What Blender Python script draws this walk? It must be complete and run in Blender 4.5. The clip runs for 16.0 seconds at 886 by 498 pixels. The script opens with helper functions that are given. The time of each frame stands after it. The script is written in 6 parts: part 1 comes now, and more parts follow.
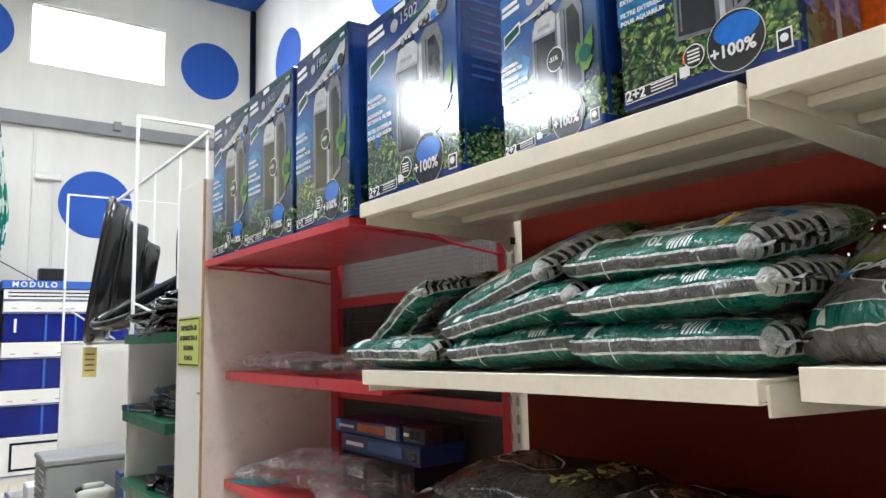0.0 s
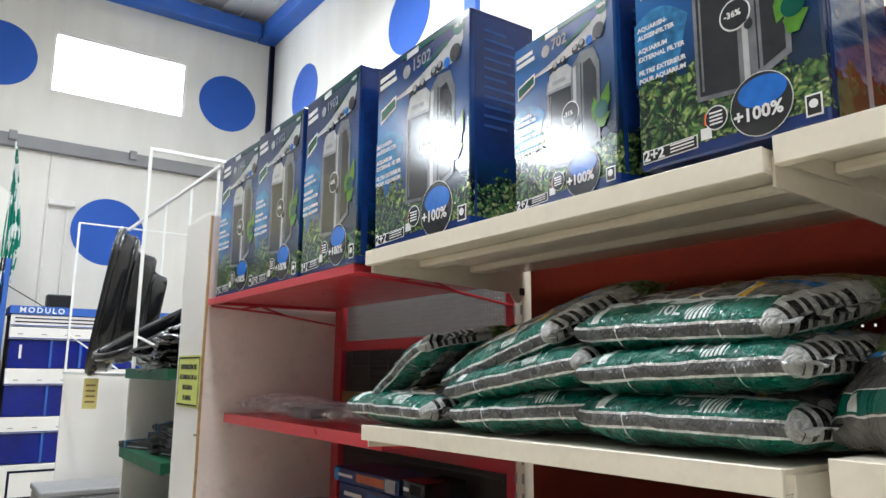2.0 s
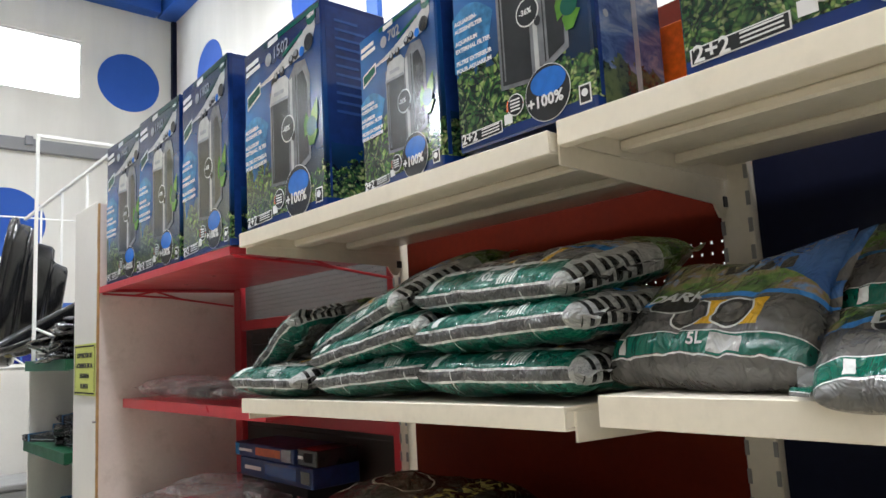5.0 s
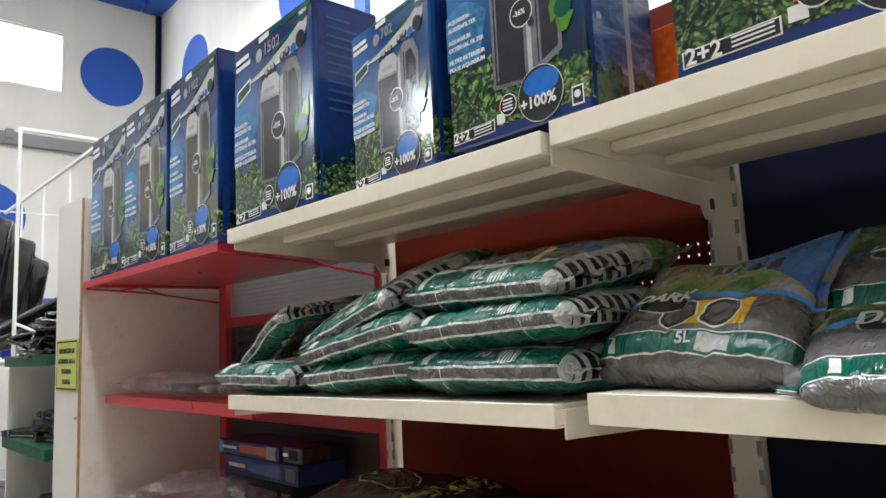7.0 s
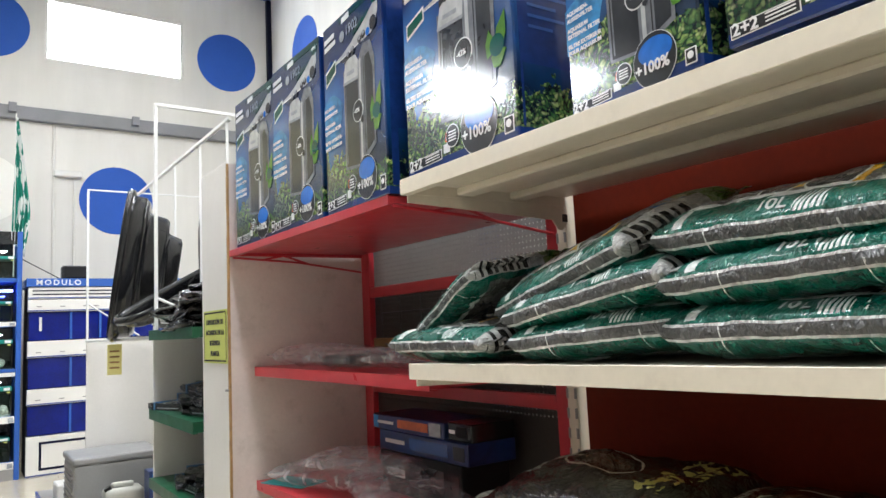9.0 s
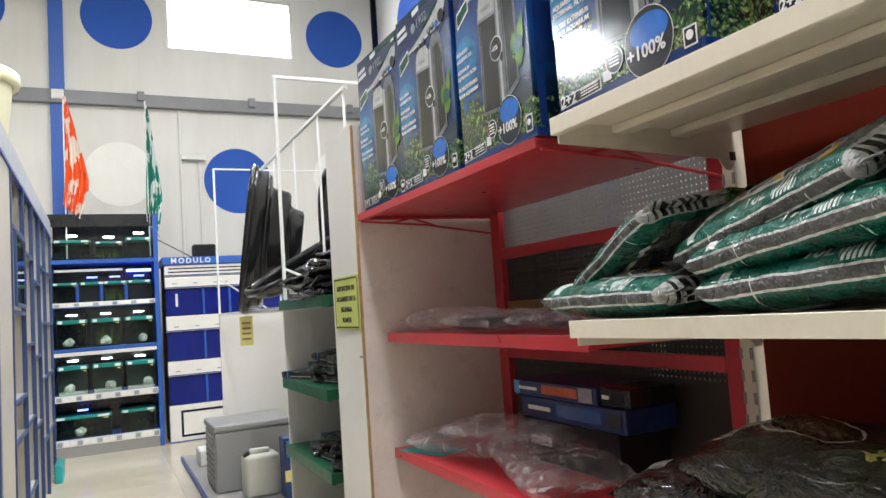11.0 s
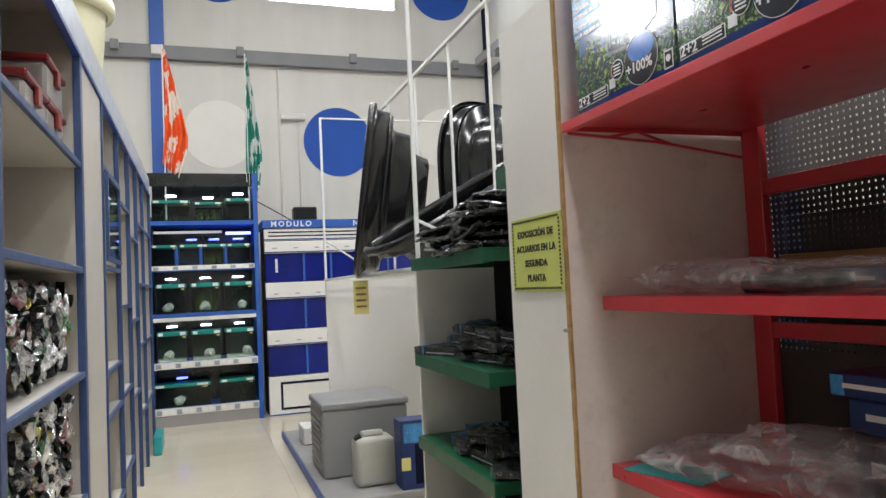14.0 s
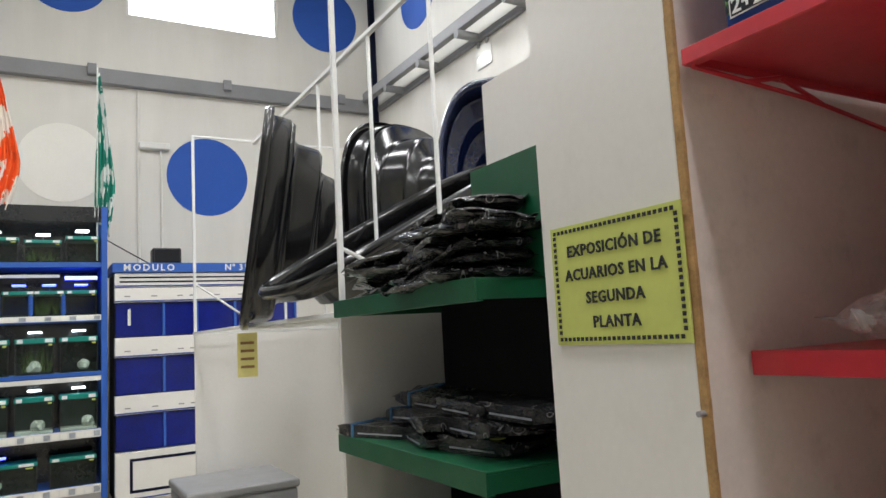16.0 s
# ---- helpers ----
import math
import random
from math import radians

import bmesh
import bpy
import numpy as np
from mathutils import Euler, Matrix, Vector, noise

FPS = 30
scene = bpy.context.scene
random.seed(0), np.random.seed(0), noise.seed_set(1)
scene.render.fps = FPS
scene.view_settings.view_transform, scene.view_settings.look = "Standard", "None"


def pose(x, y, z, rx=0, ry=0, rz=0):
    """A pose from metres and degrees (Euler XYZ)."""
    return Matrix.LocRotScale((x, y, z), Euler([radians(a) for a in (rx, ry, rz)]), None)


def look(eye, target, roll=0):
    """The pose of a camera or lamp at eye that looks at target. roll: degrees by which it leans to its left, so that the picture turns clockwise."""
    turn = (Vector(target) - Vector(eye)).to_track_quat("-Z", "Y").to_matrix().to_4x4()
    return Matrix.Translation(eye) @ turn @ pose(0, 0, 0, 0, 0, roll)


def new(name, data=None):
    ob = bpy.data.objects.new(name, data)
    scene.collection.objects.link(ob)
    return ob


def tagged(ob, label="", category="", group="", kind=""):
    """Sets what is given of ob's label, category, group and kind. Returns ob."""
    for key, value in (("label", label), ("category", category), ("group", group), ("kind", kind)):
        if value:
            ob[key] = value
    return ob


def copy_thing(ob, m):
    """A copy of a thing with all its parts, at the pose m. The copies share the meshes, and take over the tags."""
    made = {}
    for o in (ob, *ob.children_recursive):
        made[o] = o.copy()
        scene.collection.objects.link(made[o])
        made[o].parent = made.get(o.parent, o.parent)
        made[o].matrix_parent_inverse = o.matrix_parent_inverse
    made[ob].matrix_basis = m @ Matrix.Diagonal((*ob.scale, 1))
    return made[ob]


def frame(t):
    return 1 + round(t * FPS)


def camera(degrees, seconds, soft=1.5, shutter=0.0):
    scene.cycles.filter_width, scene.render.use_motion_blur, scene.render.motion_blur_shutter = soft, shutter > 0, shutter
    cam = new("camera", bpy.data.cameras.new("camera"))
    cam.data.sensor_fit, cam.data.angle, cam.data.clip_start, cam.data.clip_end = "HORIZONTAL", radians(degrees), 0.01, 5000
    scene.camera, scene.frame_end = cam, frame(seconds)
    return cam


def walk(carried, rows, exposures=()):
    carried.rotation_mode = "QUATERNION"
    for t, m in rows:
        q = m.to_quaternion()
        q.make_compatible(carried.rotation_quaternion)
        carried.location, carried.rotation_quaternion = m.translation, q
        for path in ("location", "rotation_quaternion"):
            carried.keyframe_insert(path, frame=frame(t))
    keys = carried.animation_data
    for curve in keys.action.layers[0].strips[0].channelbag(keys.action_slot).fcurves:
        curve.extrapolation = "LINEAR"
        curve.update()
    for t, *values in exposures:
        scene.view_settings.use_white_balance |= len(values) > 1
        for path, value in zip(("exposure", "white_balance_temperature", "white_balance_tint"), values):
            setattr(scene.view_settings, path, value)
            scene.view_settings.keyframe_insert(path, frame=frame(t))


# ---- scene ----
cam = camera(64.1, 16.0)
PATH = [
    (0, (0.551, 0.358, 1.398), (1.728, 1.956, 1.642), -1.4),
    (0.5, (0.558, 0.372, 1.403), (1.724, 1.976, 1.662), -1.4),
    (1, (0.561, 0.398, 1.419), (1.725, 2.002, 1.688), -0.4),
    (1.5, (0.573, 0.413, 1.432), (1.725, 2.018, 1.739), 0.4),
    (2, (0.584, 0.391, 1.441), (1.73, 1.994, 1.784), 0.5),
    (2.5, (0.594, 0.341, 1.44), (1.733, 1.949, 1.787), -1.0),
    (3, (0.592, 0.272, 1.432), (1.74, 1.874, 1.776), -1.0),
    (3.5, (0.602, 0.23, 1.436), (1.787, 1.814, 1.73), -1.6),
    (4, (0.612, 0.21, 1.435), (1.889, 1.723, 1.715), -2.0),
    (4.5, (0.624, 0.213, 1.433), (1.911, 1.719, 1.704), -2.3),
    (5, (0.632, 0.218, 1.431), (1.944, 1.706, 1.691), -3.1),
    (7.5, (0.609, 0.224, 1.428), (1.957, 1.679, 1.685), -2.5),
    (8, (0.6, 0.307, 1.425), (1.774, 1.907, 1.672), -4.4),
    (8.5, (0.6, 0.422, 1.413), (1.769, 2.027, 1.648), -2.8),
    (9, (0.597, 0.538, 1.399), (1.731, 2.171, 1.615), -2.7),
    (11.5, (0.59, 0.775, 1.37), (1.34, 2.622, 1.537), -4.3),
    (12, (0.609, 0.883, 1.364), (1.214, 2.779, 1.569), -3.7),
    (12.5, (0.598, 1.022, 1.354), (1.123, 2.944, 1.532), -1.6),
    (13, (0.545, 1.236, 1.366), (1.221, 3.107, 1.573), -2.9),
    (13.5, (0.514, 1.363, 1.348), (1.195, 3.238, 1.495), -3.2),
    (14, (0.575, 1.552, 1.331), (1.229, 3.439, 1.432), -2.7),
    (14.5, (0.635, 1.769, 1.351), (1.235, 3.666, 1.555), -3.0),
    (15, (0.661, 1.972, 1.33), (1.402, 3.816, 1.553), 0.5),
    (15.5, (0.625, 2.213, 1.353), (1.689, 3.891, 1.581), -3.5),
    (16, (0.636, 2.392, 1.335), (1.633, 4.11, 1.567), -3.2),
]
walk(cam, [(t, look(eye, target, roll)) for t, eye, target, roll in PATH], [(0, 0.23, 6120, 9), (2, 0.08, 6150, 9), (3.5, -0.12, 6200, 10), (5, 0.04, 6280, 10), (7.5, 0.05, 6250, 10), (9, 0.17, 6300, 10), (12, -0.12, 6450, 10), (14, -0.36, 6450, 10), (16, -0.33, 6500, 10)])

# ---- light ----
world = bpy.data.worlds.new("world")
scene.world = world
world.use_nodes = True
sky = world.node_tree.nodes.new("ShaderNodeTexSky")
sky.sky_type, sky.sun_disc, sky.sun_elevation, sky.sun_rotation = "NISHITA", False, radians(40), radians(200)
world.node_tree.links.new(sky.outputs[0], world.node_tree.nodes["Background"].inputs[0])
world.node_tree.nodes["Background"].inputs[1].default_value = 0.1


def lamp(x, y, z, sx, sy, power, color=(0.97, 0.985, 1.0), rx=0.0, rz=0.0):
    """An area lamp that faces down (rx 0), for a fluorescent fitting or a window."""
    d = bpy.data.lights.new("area_light", "AREA")
    d.shape, d.size, d.size_y, d.energy, d.color = "RECTANGLE", sx, sy, power, color
    ob = new("area_light", d)
    ob.matrix_world = pose(x, y, z, rx, 0, rz)
    return ob


# the last three are added out of view to brighten the far wall
LAMPS = [(0.8, -2.6), (0.8, 0.8), (0.7, 3.8), (-2.6, 0.6), (-2.6, 4.4), (3.2, 1.2), (3.2, 4.4), (0.5, 6.5), (3.0, 6.5), (-2.4, 6.6)]
POWERS = [45, 130, 105, 14, 26, 85, 85, 105, 70, 60]
LAMP_Z = 6.05
for (lx, ly), power in zip(LAMPS, POWERS):
    lamp(lx, ly, LAMP_Z - 0.13, 0.45, 1.6, power)
# daylight that falls in at the two high windows
lamp(2.39, 10.7, 5.55, 1.7, 0.8, 60, (0.93, 0.97, 1.0), -80, 0)
lamp(-4.9, 10.7, 5.55, 1.7, 0.8, 60, (0.93, 0.97, 1.0), -80, 0)

# ---- node helper ----


class Nodes:
    """Short hands for building one material."""

    def __init__(self, name):
        self.m = bpy.data.materials.new(name)
        self.m.use_nodes = True
        self.t = self.m.node_tree
        self.bsdf = self.t.nodes["Principled BSDF"]
        self.coord = self.t.nodes.new("ShaderNodeTexCoord").outputs["Object"]

    def put(self, socket, v):
        if isinstance(v, bpy.types.NodeSocket):
            self.t.links.new(v, socket)
        elif isinstance(v, (tuple, list)) and len(v) == 3 and socket.type == "RGBA":
            socket.default_value = (*v, 1)
        else:
            socket.default_value = v

    def math(self, op, a, b=0.0, c=0.0):
        n = self.t.nodes.new("ShaderNodeMath")
        n.operation = op
        for s, v in zip(n.inputs, (a, b, c)):
            self.put(s, v)
        return n.outputs[0]

    def xyz(self, v=None):
        n = self.t.nodes.new("ShaderNodeSeparateXYZ")
        self.put(n.inputs[0], v or self.coord)
        return n.outputs

    def band(self, v, lo, hi):
        return self.math("MULTIPLY", self.math("GREATER_THAN", v, lo), self.math("LESS_THAN", v, hi))

    def mul(self, a, b):
        return self.math("MULTIPLY", a, b)

    def either(self, a, b):
        return self.math("MAXIMUM", a, b)

    def disc(self, u, v, cu, cv, ru, rv):
        a = self.math("DIVIDE", self.math("SUBTRACT", u, cu), ru)
        b = self.math("DIVIDE", self.math("SUBTRACT", v, cv), rv)
        return self.math("LESS_THAN", self.math("ADD", self.mul(a, a), self.mul(b, b)), 1.0)

    def mix(self, f, a, b):
        n = self.t.nodes.new("ShaderNodeMix")
        n.data_type = "RGBA"
        self.put(n.inputs[0], f), self.put(n.inputs[6], a), self.put(n.inputs[7], b)
        return n.outputs[2]

    def noise(self, scale, detail=3.0, rough=0.55, vec=None, distort=0.0):
        n = self.t.nodes.new("ShaderNodeTexNoise")
        self.put(n.inputs["Vector"], vec or self.coord)
        n.inputs["Scale"].default_value, n.inputs["Detail"].default_value = scale, detail
        n.inputs["Roughness"].default_value, n.inputs["Distortion"].default_value = rough, distort
        return n.outputs[0]

    def cells(self, scale, color=False, vec=None, feature="F1"):
        n = self.t.nodes.new("ShaderNodeTexVoronoi")
        n.feature = feature
        self.put(n.inputs["Vector"], vec or self.coord)
        n.inputs["Scale"].default_value = scale
        return n.outputs["Color"] if color else n.outputs["Distance"]

    def scaled(self, sx, sy, sz):
        n = self.t.nodes.new("ShaderNodeVectorMath")
        n.operation = "MULTIPLY"
        self.put(n.inputs[0], self.coord)
        n.inputs[1].default_value = (sx, sy, sz)
        return n.outputs[0]

    def ramp(self, v, *stops, steps=False):
        n = self.t.nodes.new("ShaderNodeValToRGB")
        e = n.color_ramp.elements
        n.color_ramp.interpolation = "CONSTANT" if steps else "LINEAR"
        while len(e) < len(stops):
            e.new(0.5)
        for k, (p, c) in zip(e, stops):
            k.position, k.color = p, (*c, 1)
        self.put(n.inputs[0], v)
        return n.outputs[0]

    def rand(self):
        return self.t.nodes.new("ShaderNodeObjectInfo").outputs["Random"]

    def bump(self, height, strength=0.2, dist=0.005):
        n = self.t.nodes.new("ShaderNodeBump")
        n.inputs["Strength"].default_value, n.inputs["Distance"].default_value = strength, dist
        self.put(n.inputs["Height"], height)
        self.put(self.bsdf.inputs["Normal"], n.outputs[0])

    def done(self, color, rough=0.5, metal=0.0, coat=0.0, **more):
        self.put(self.bsdf.inputs["Base Color"], color)
        self.put(self.bsdf.inputs["Roughness"], rough)
        self.put(self.bsdf.inputs["Metallic"], metal)
        self.put(self.bsdf.inputs["Coat Weight"], coat)
        for k, v in more.items():
            self.put(self.bsdf.inputs[k.replace("_", " ")], v)
        return self.m


def paint(name, c, rough=0.45, metal=0.0, var=0.12, big=2.5, fine=60.0, bump=0.08, coat=0.0, dirt=(0, 0, 0), dirty=0.0, wear=0.2):
    """Plain stuff: one base colour that varies at two scales, with fine relief and some stains."""
    n = Nodes(name)
    lo, hi = tuple(v * (1 - var) for v in c), tuple(min(1, v * (1 + var * 0.6)) for v in c)
    f = n.math("ADD", n.mul(n.noise(big, 4), 0.65), n.mul(n.noise(fine, 2), 0.35))
    col = n.mix(n.ramp(f, (0.3, (0, 0, 0)), (0.7, (1, 1, 1))), lo, hi)
    if dirty:
        col = n.mix(n.mul(n.ramp(n.noise(big * 3.1, 6, 0.7), (0.55, (0, 0, 0)), (0.75, (1, 1, 1))), dirty), col, dirt)
    n.bump(n.noise(fine, 3), bump, 0.002)
    r = n.math("ADD", n.mul(n.noise(big * 5, 3), wear), rough - wear / 2)
    return n.done(col, r, metal, coat)


def glow(name, c, strength):
    n = Nodes(name)
    return n.done((0.8, 0.8, 0.8), 0.5, Emission_Color=c, Emission_Strength=strength)


def glassy(name, c, rough=0.05, weight=0.9):
    n = Nodes(name)
    n.bump(n.noise(9.0, 2), 0.05, 0.003)
    return n.done(c, rough, Transmission_Weight=weight, IOR=1.25)


def wall_paint():
    """Cream emulsion on precast panels: faint vertical smears and scuffs."""
    n = Nodes("wall_paint")
    streak = n.noise(1.0, 5, 0.6, n.scaled(3.0, 3.0, 0.35))
    f = n.math("ADD", n.mul(n.noise(0.7, 4), 0.5), n.mul(streak, 0.5))
    col = n.ramp(f, (0.3, (0.62, 0.6, 0.55)), (0.62, (0.74, 0.72, 0.67)))
    col = n.mix(n.mul(n.ramp(n.noise(14, 5, 0.7), (0.6, (0, 0, 0)), (0.8, (1, 1, 1))), 0.25), col, (0.5, 0.47, 0.42))
    n.bump(n.noise(45, 4), 0.12, 0.004)
    return n.done(col, 0.75)


def floor_tiles():
    """Cream polished terrazzo tiles with worn gloss."""
    n = Nodes("terrazzo")
    spots = n.cells(140, True)
    col = n.mix(0.07, n.ramp(n.noise(1.2, 5), (0.3, (0.64, 0.57, 0.43)), (0.7, (0.72, 0.65, 0.51))), spots)
    col = n.mix(n.mul(n.rand(), 0.18), col, (0.55, 0.5, 0.4))
    n.bump(n.noise(6, 3), 0.03, 0.004)
    return n.done(col, n.math("ADD", n.mul(n.noise(3, 4), 0.16), 0.06))


def crinkle(name, c, c2, rough=0.18, scale=14.0, depth=0.8, art=False):
    """Thin wrinkled foil or plastic film: sharp creases over soft folds."""
    n = Nodes(name)
    w = n.noise(scale, 4, 0.6, distort=1.2)
    ridge = n.math("ABSOLUTE", n.math("SUBTRACT", w, 0.5))
    fold = n.math("ADD", n.mul(ridge, -1.6), n.mul(n.cells(scale * 1.3), 0.5))
    n.bump(fold, depth, 0.02)
    col = n.mix(n.ramp(n.noise(scale * 0.5, 3), (0.42, (0, 0, 0)), (0.58, (1, 1, 1))), c, c2)
    if art:
        col = n.mix(n.mul(n.band(n.noise(scale * 1.9, 1), 0.66, 0.675), 0.45), col, (0.5, 0.5, 0.5))
    return n.done(col, rough, 0.0, 0.5)


def soil_film():
    """Dark brown and green printed film with a pale round mark and sharp creases."""
    n = Nodes("dark_soil_film")
    x, y, z = n.xyz()
    col = n.ramp(n.noise(7, 5, 0.7), (0.38, (0.003, 0.0025, 0.002)), (0.5, (0.013, 0.007, 0.004)), (0.58, (0.006, 0.014, 0.004)), (0.68, (0.05, 0.026, 0.01)))
    wob = n.mul(n.math("SUBTRACT", n.noise(9, 3), 0.5), 0.06)
    u, v = n.math("ADD", x, wob), n.math("ADD", y, wob)
    ring = n.math("SUBTRACT", n.disc(u, v, -0.05, -0.02, 0.085, 0.06), n.disc(u, v, -0.05, -0.02, 0.08, 0.055))
    col = n.mix(ring, col, (0.5, 0.48, 0.4))
    col = n.mix(n.disc(u, v, -0.05, -0.02, 0.055, 0.03), col, (0.08, 0.03, 0.012))
    col = n.mix(n.mul(n.band(u, -0.19, -0.15), n.band(v, -0.1, 0.06)), col, (0.35, 0.34, 0.3))
    col = n.mix(n.mul(n.mul(n.band(u, 0.08, 0.16), n.band(v, -0.12, 0.1)), n.math("GREATER_THAN", n.noise(60, 1), 0.52)), col, (0.4, 0.36, 0.1))
    w = n.noise(10, 4, 0.6, distort=1.2)
    n.bump(n.math("ADD", n.mul(n.math("ABSOLUTE", n.math("SUBTRACT", w, 0.5)), -1.8), n.mul(n.cells(9), 0.6)), 1.0, 0.03)
    return n.done(col, 0.17, 0.0, 0.25)


def bag_print(length, width, height, dark):
    """Printed film of a gravel bag: grey body, green band, yellow panel with two discs, scenery at the back."""
    n = Nodes("bag_film_dark" if dark else "bag_film")
    x, y, z = n.xyz()
    wob = n.math("ADD", n.mul(n.math("SUBTRACT", n.noise(9, 3), 0.5), 0.07), n.mul(n.math("SUBTRACT", n.noise(45, 2), 0.5), 0.02))
    u = n.math("ADD", n.math("DIVIDE", x, length), wob)
    v = n.math("ADD", n.math("DIVIDE", y, width), n.mul(wob, 0.6))
    h = n.math("ADD", n.math("DIVIDE", z, height), n.mul(wob, 2.0))
    if dark:
        v = n.math("ADD", v, 0.075)
    body = n.mix(n.mul(n.cells(170, True), 1.0), (0.075, 0.075, 0.075), (0.2, 0.195, 0.185)) if not dark else n.mix(n.noise(30, 3), (0.07, 0.07, 0.068), (0.14, 0.135, 0.13))
    col = body
    green, white, grey = (0.0, 0.105, 0.07), (0.72, 0.73, 0.72), (0.42, 0.42, 0.41)
    # the scenery at the back of the face
    scenery = n.ramp(n.noise(9, 4, 0.7), (0.35, (0.02, 0.06, 0.02)), (0.47, (0.12, 0.2, 0.05)), (0.55, (0.25, 0.18, 0.1)), (0.64, (0.1, 0.3, 0.62)))
    top = n.math("GREATER_THAN", z, 0.0)
    col = n.mix(n.mul(top, n.math("GREATER_THAN", v, 0.08 if dark else -0.04)), col, scenery)
    col = n.mix(n.mul(top, n.band(v, 0.04 if dark else -0.09, 0.08 if dark else -0.04)), col, (0.04, 0.22, 0.6))
    # yellow panel with two ringed discs
    col = n.mix(n.mul(top, n.mul(n.band(u, -0.02, 0.3), n.band(v, -0.2 if dark else -0.3, 0.0 if dark else -0.14))), col, (0.75, 0.42, 0.02))
    for cu in ((-0.06, 0.16) if dark else (-0.02, 0.18)):
        cv = -0.1 if dark else -0.22
        col = n.mix(n.mul(top, n.disc(u, v, cu, cv, 0.098, 0.125)), col, white)
        col = n.mix(n.mul(top, n.disc(u, v, cu, cv, 0.088, 0.112)), col, (0.035, 0.035, 0.035))
        col = n.mix(n.mul(top, n.disc(u, v, cu, cv, 0.07, 0.085)), col, n.mix(n.noise(40, 2), (0.02, 0.02, 0.02), (0.2, 0.19, 0.18)))
    # black name patch drawn as a plain shape
    pv = 0.01 if dark else -0.14
    col = n.mix(n.mul(top, n.disc(u, v, -0.3 if not dark else -0.19, pv, 0.14, 0.1)), col, grey)
    col = n.mix(n.mul(top, n.disc(u, v, -0.3 if not dark else -0.19, pv, 0.13, 0.09)), col, (0.02, 0.02, 0.02))
    if not dark:
        col = n.mix(n.mul(n.mul(top, n.band(v, -0.165, -0.115)), n.band(u, -0.36, -0.18)), col, white)
    if dark:
        # blue upper corner and a black name patch beside it
        tip = n.math("GREATER_THAN", n.math("ADD", u, n.mul(v, 1.2)), 0.62)
        col = n.mix(n.mul(top, tip), col, n.mix(n.noise(8, 3), (0.008, 0.05, 0.22), (0.06, 0.16, 0.36)))
        col = n.mix(n.mul(top, n.mul(n.mul(n.band(v, 0.3, 0.42), n.band(u, -0.05, 0.3)), n.math("GREATER_THAN", n.noise(1.0, 1, 0.5, n.scaled(75.0, 28.0, 28.0)), 0.47))), col, (0.015, 0.015, 0.015))
        col = n.mix(n.mul(top, n.band(v, -0.36, -0.25)), col, green)
        col = n.mix(n.mul(top, n.either(n.band(v, -0.25, -0.243), n.band(v, -0.37, -0.363))), col, white)
        col = n.mix(n.mul(top, n.mul(n.band(v, -0.35, -0.26), n.band(u, 0.1, 0.24))), col, grey)
        col = n.mix(n.mul(top, n.mul(n.band(v, -0.35, -0.26), n.band(u, -0.4, -0.36))), col, white)
    else:
        side = n.math("LESS_THAN", v, -0.3)
        col = n.mix(n.mul(side, n.band(h, 0.1, 0.37)), col, green)
        col = n.mix(n.mul(side, n.band(h, -0.44, -0.14)), col, green)
        col = n.mix(n.mul(side, n.band(h, -0.14, 0.06)), col, (0.1, 0.1, 0.1))
        for lo in (0.06, 0.37, -0.16, -0.46):
            col = n.mix(n.mul(n.mul(side, n.band(h, lo, lo + 0.042)), n.ramp(n.noise(25, 3), (0.3, (0.25, 0.25, 0.25)), (0.45, (1, 1, 1)))), col, white)
        # barcode and print blocks on the side band
        col = n.mix(n.mul(n.mul(side, n.band(h, 0.15, 0.36)), n.either(n.mul(n.band(u, 0.14, 0.24), n.math("GREATER_THAN", n.math("SINE", n.mul(x, 900.0)), -0.2)), n.band(u, -0.34, -0.3))), col, white)
        col = n.mix(n.mul(n.mul(side, n.band(h, -0.38, -0.2)), n.mul(n.band(u, -0.3, 0.3), n.math("GREATER_THAN", n.noise(90, 1), 0.55))), col, (0.02, 0.05, 0.04))
        for cu in (-0.2, 0.28):
            col = n.mix(n.mul(n.mul(side, n.math("GREATER_THAN", n.noise(40, 2), 0.48)), n.band(u, cu, cu + 0.006)), col, white)
        # pale end with a black name drawn as strokes
        end = n.math("GREATER_THAN", u, 0.448)
        col = n.mix(end, col, grey)
        lean = n.math("ADD", y, n.mul(z, 0.16))
        stroke = n.math("GREATER_THAN", n.math("ADD", n.math("SINE", n.mul(lean, 270.0)), n.mul(n.math("SINE", n.mul(lean, 103.0)), 0.6)), -0.1)
        col = n.mix(n.mul(end, n.math("GREATER_THAN", v, 0.2)), col, scenery)
        end = n.mul(end, n.math("LESS_THAN", v, 0.2))
        name = n.band(v, -0.42, 0.06)
        col = n.mix(n.mul(n.mul(n.mul(end, stroke), name), n.band(h, -0.17, 0.28)), col, (0.015, 0.015, 0.015))
        col = n.mix(n.mul(end, n.band(h, -0.34, -0.2)), col, green)
    w = n.noise(16, 4, 0.6, distort=1.0)
    ridge = n.math("ABSOLUTE", n.math("SUBTRACT", w, 0.5))
    fine = n.math("ABSOLUTE", n.math("SUBTRACT", n.noise(1.0, 3, 0.6, n.scaled(70.0, 26.0, 26.0), 1.0), 0.5))
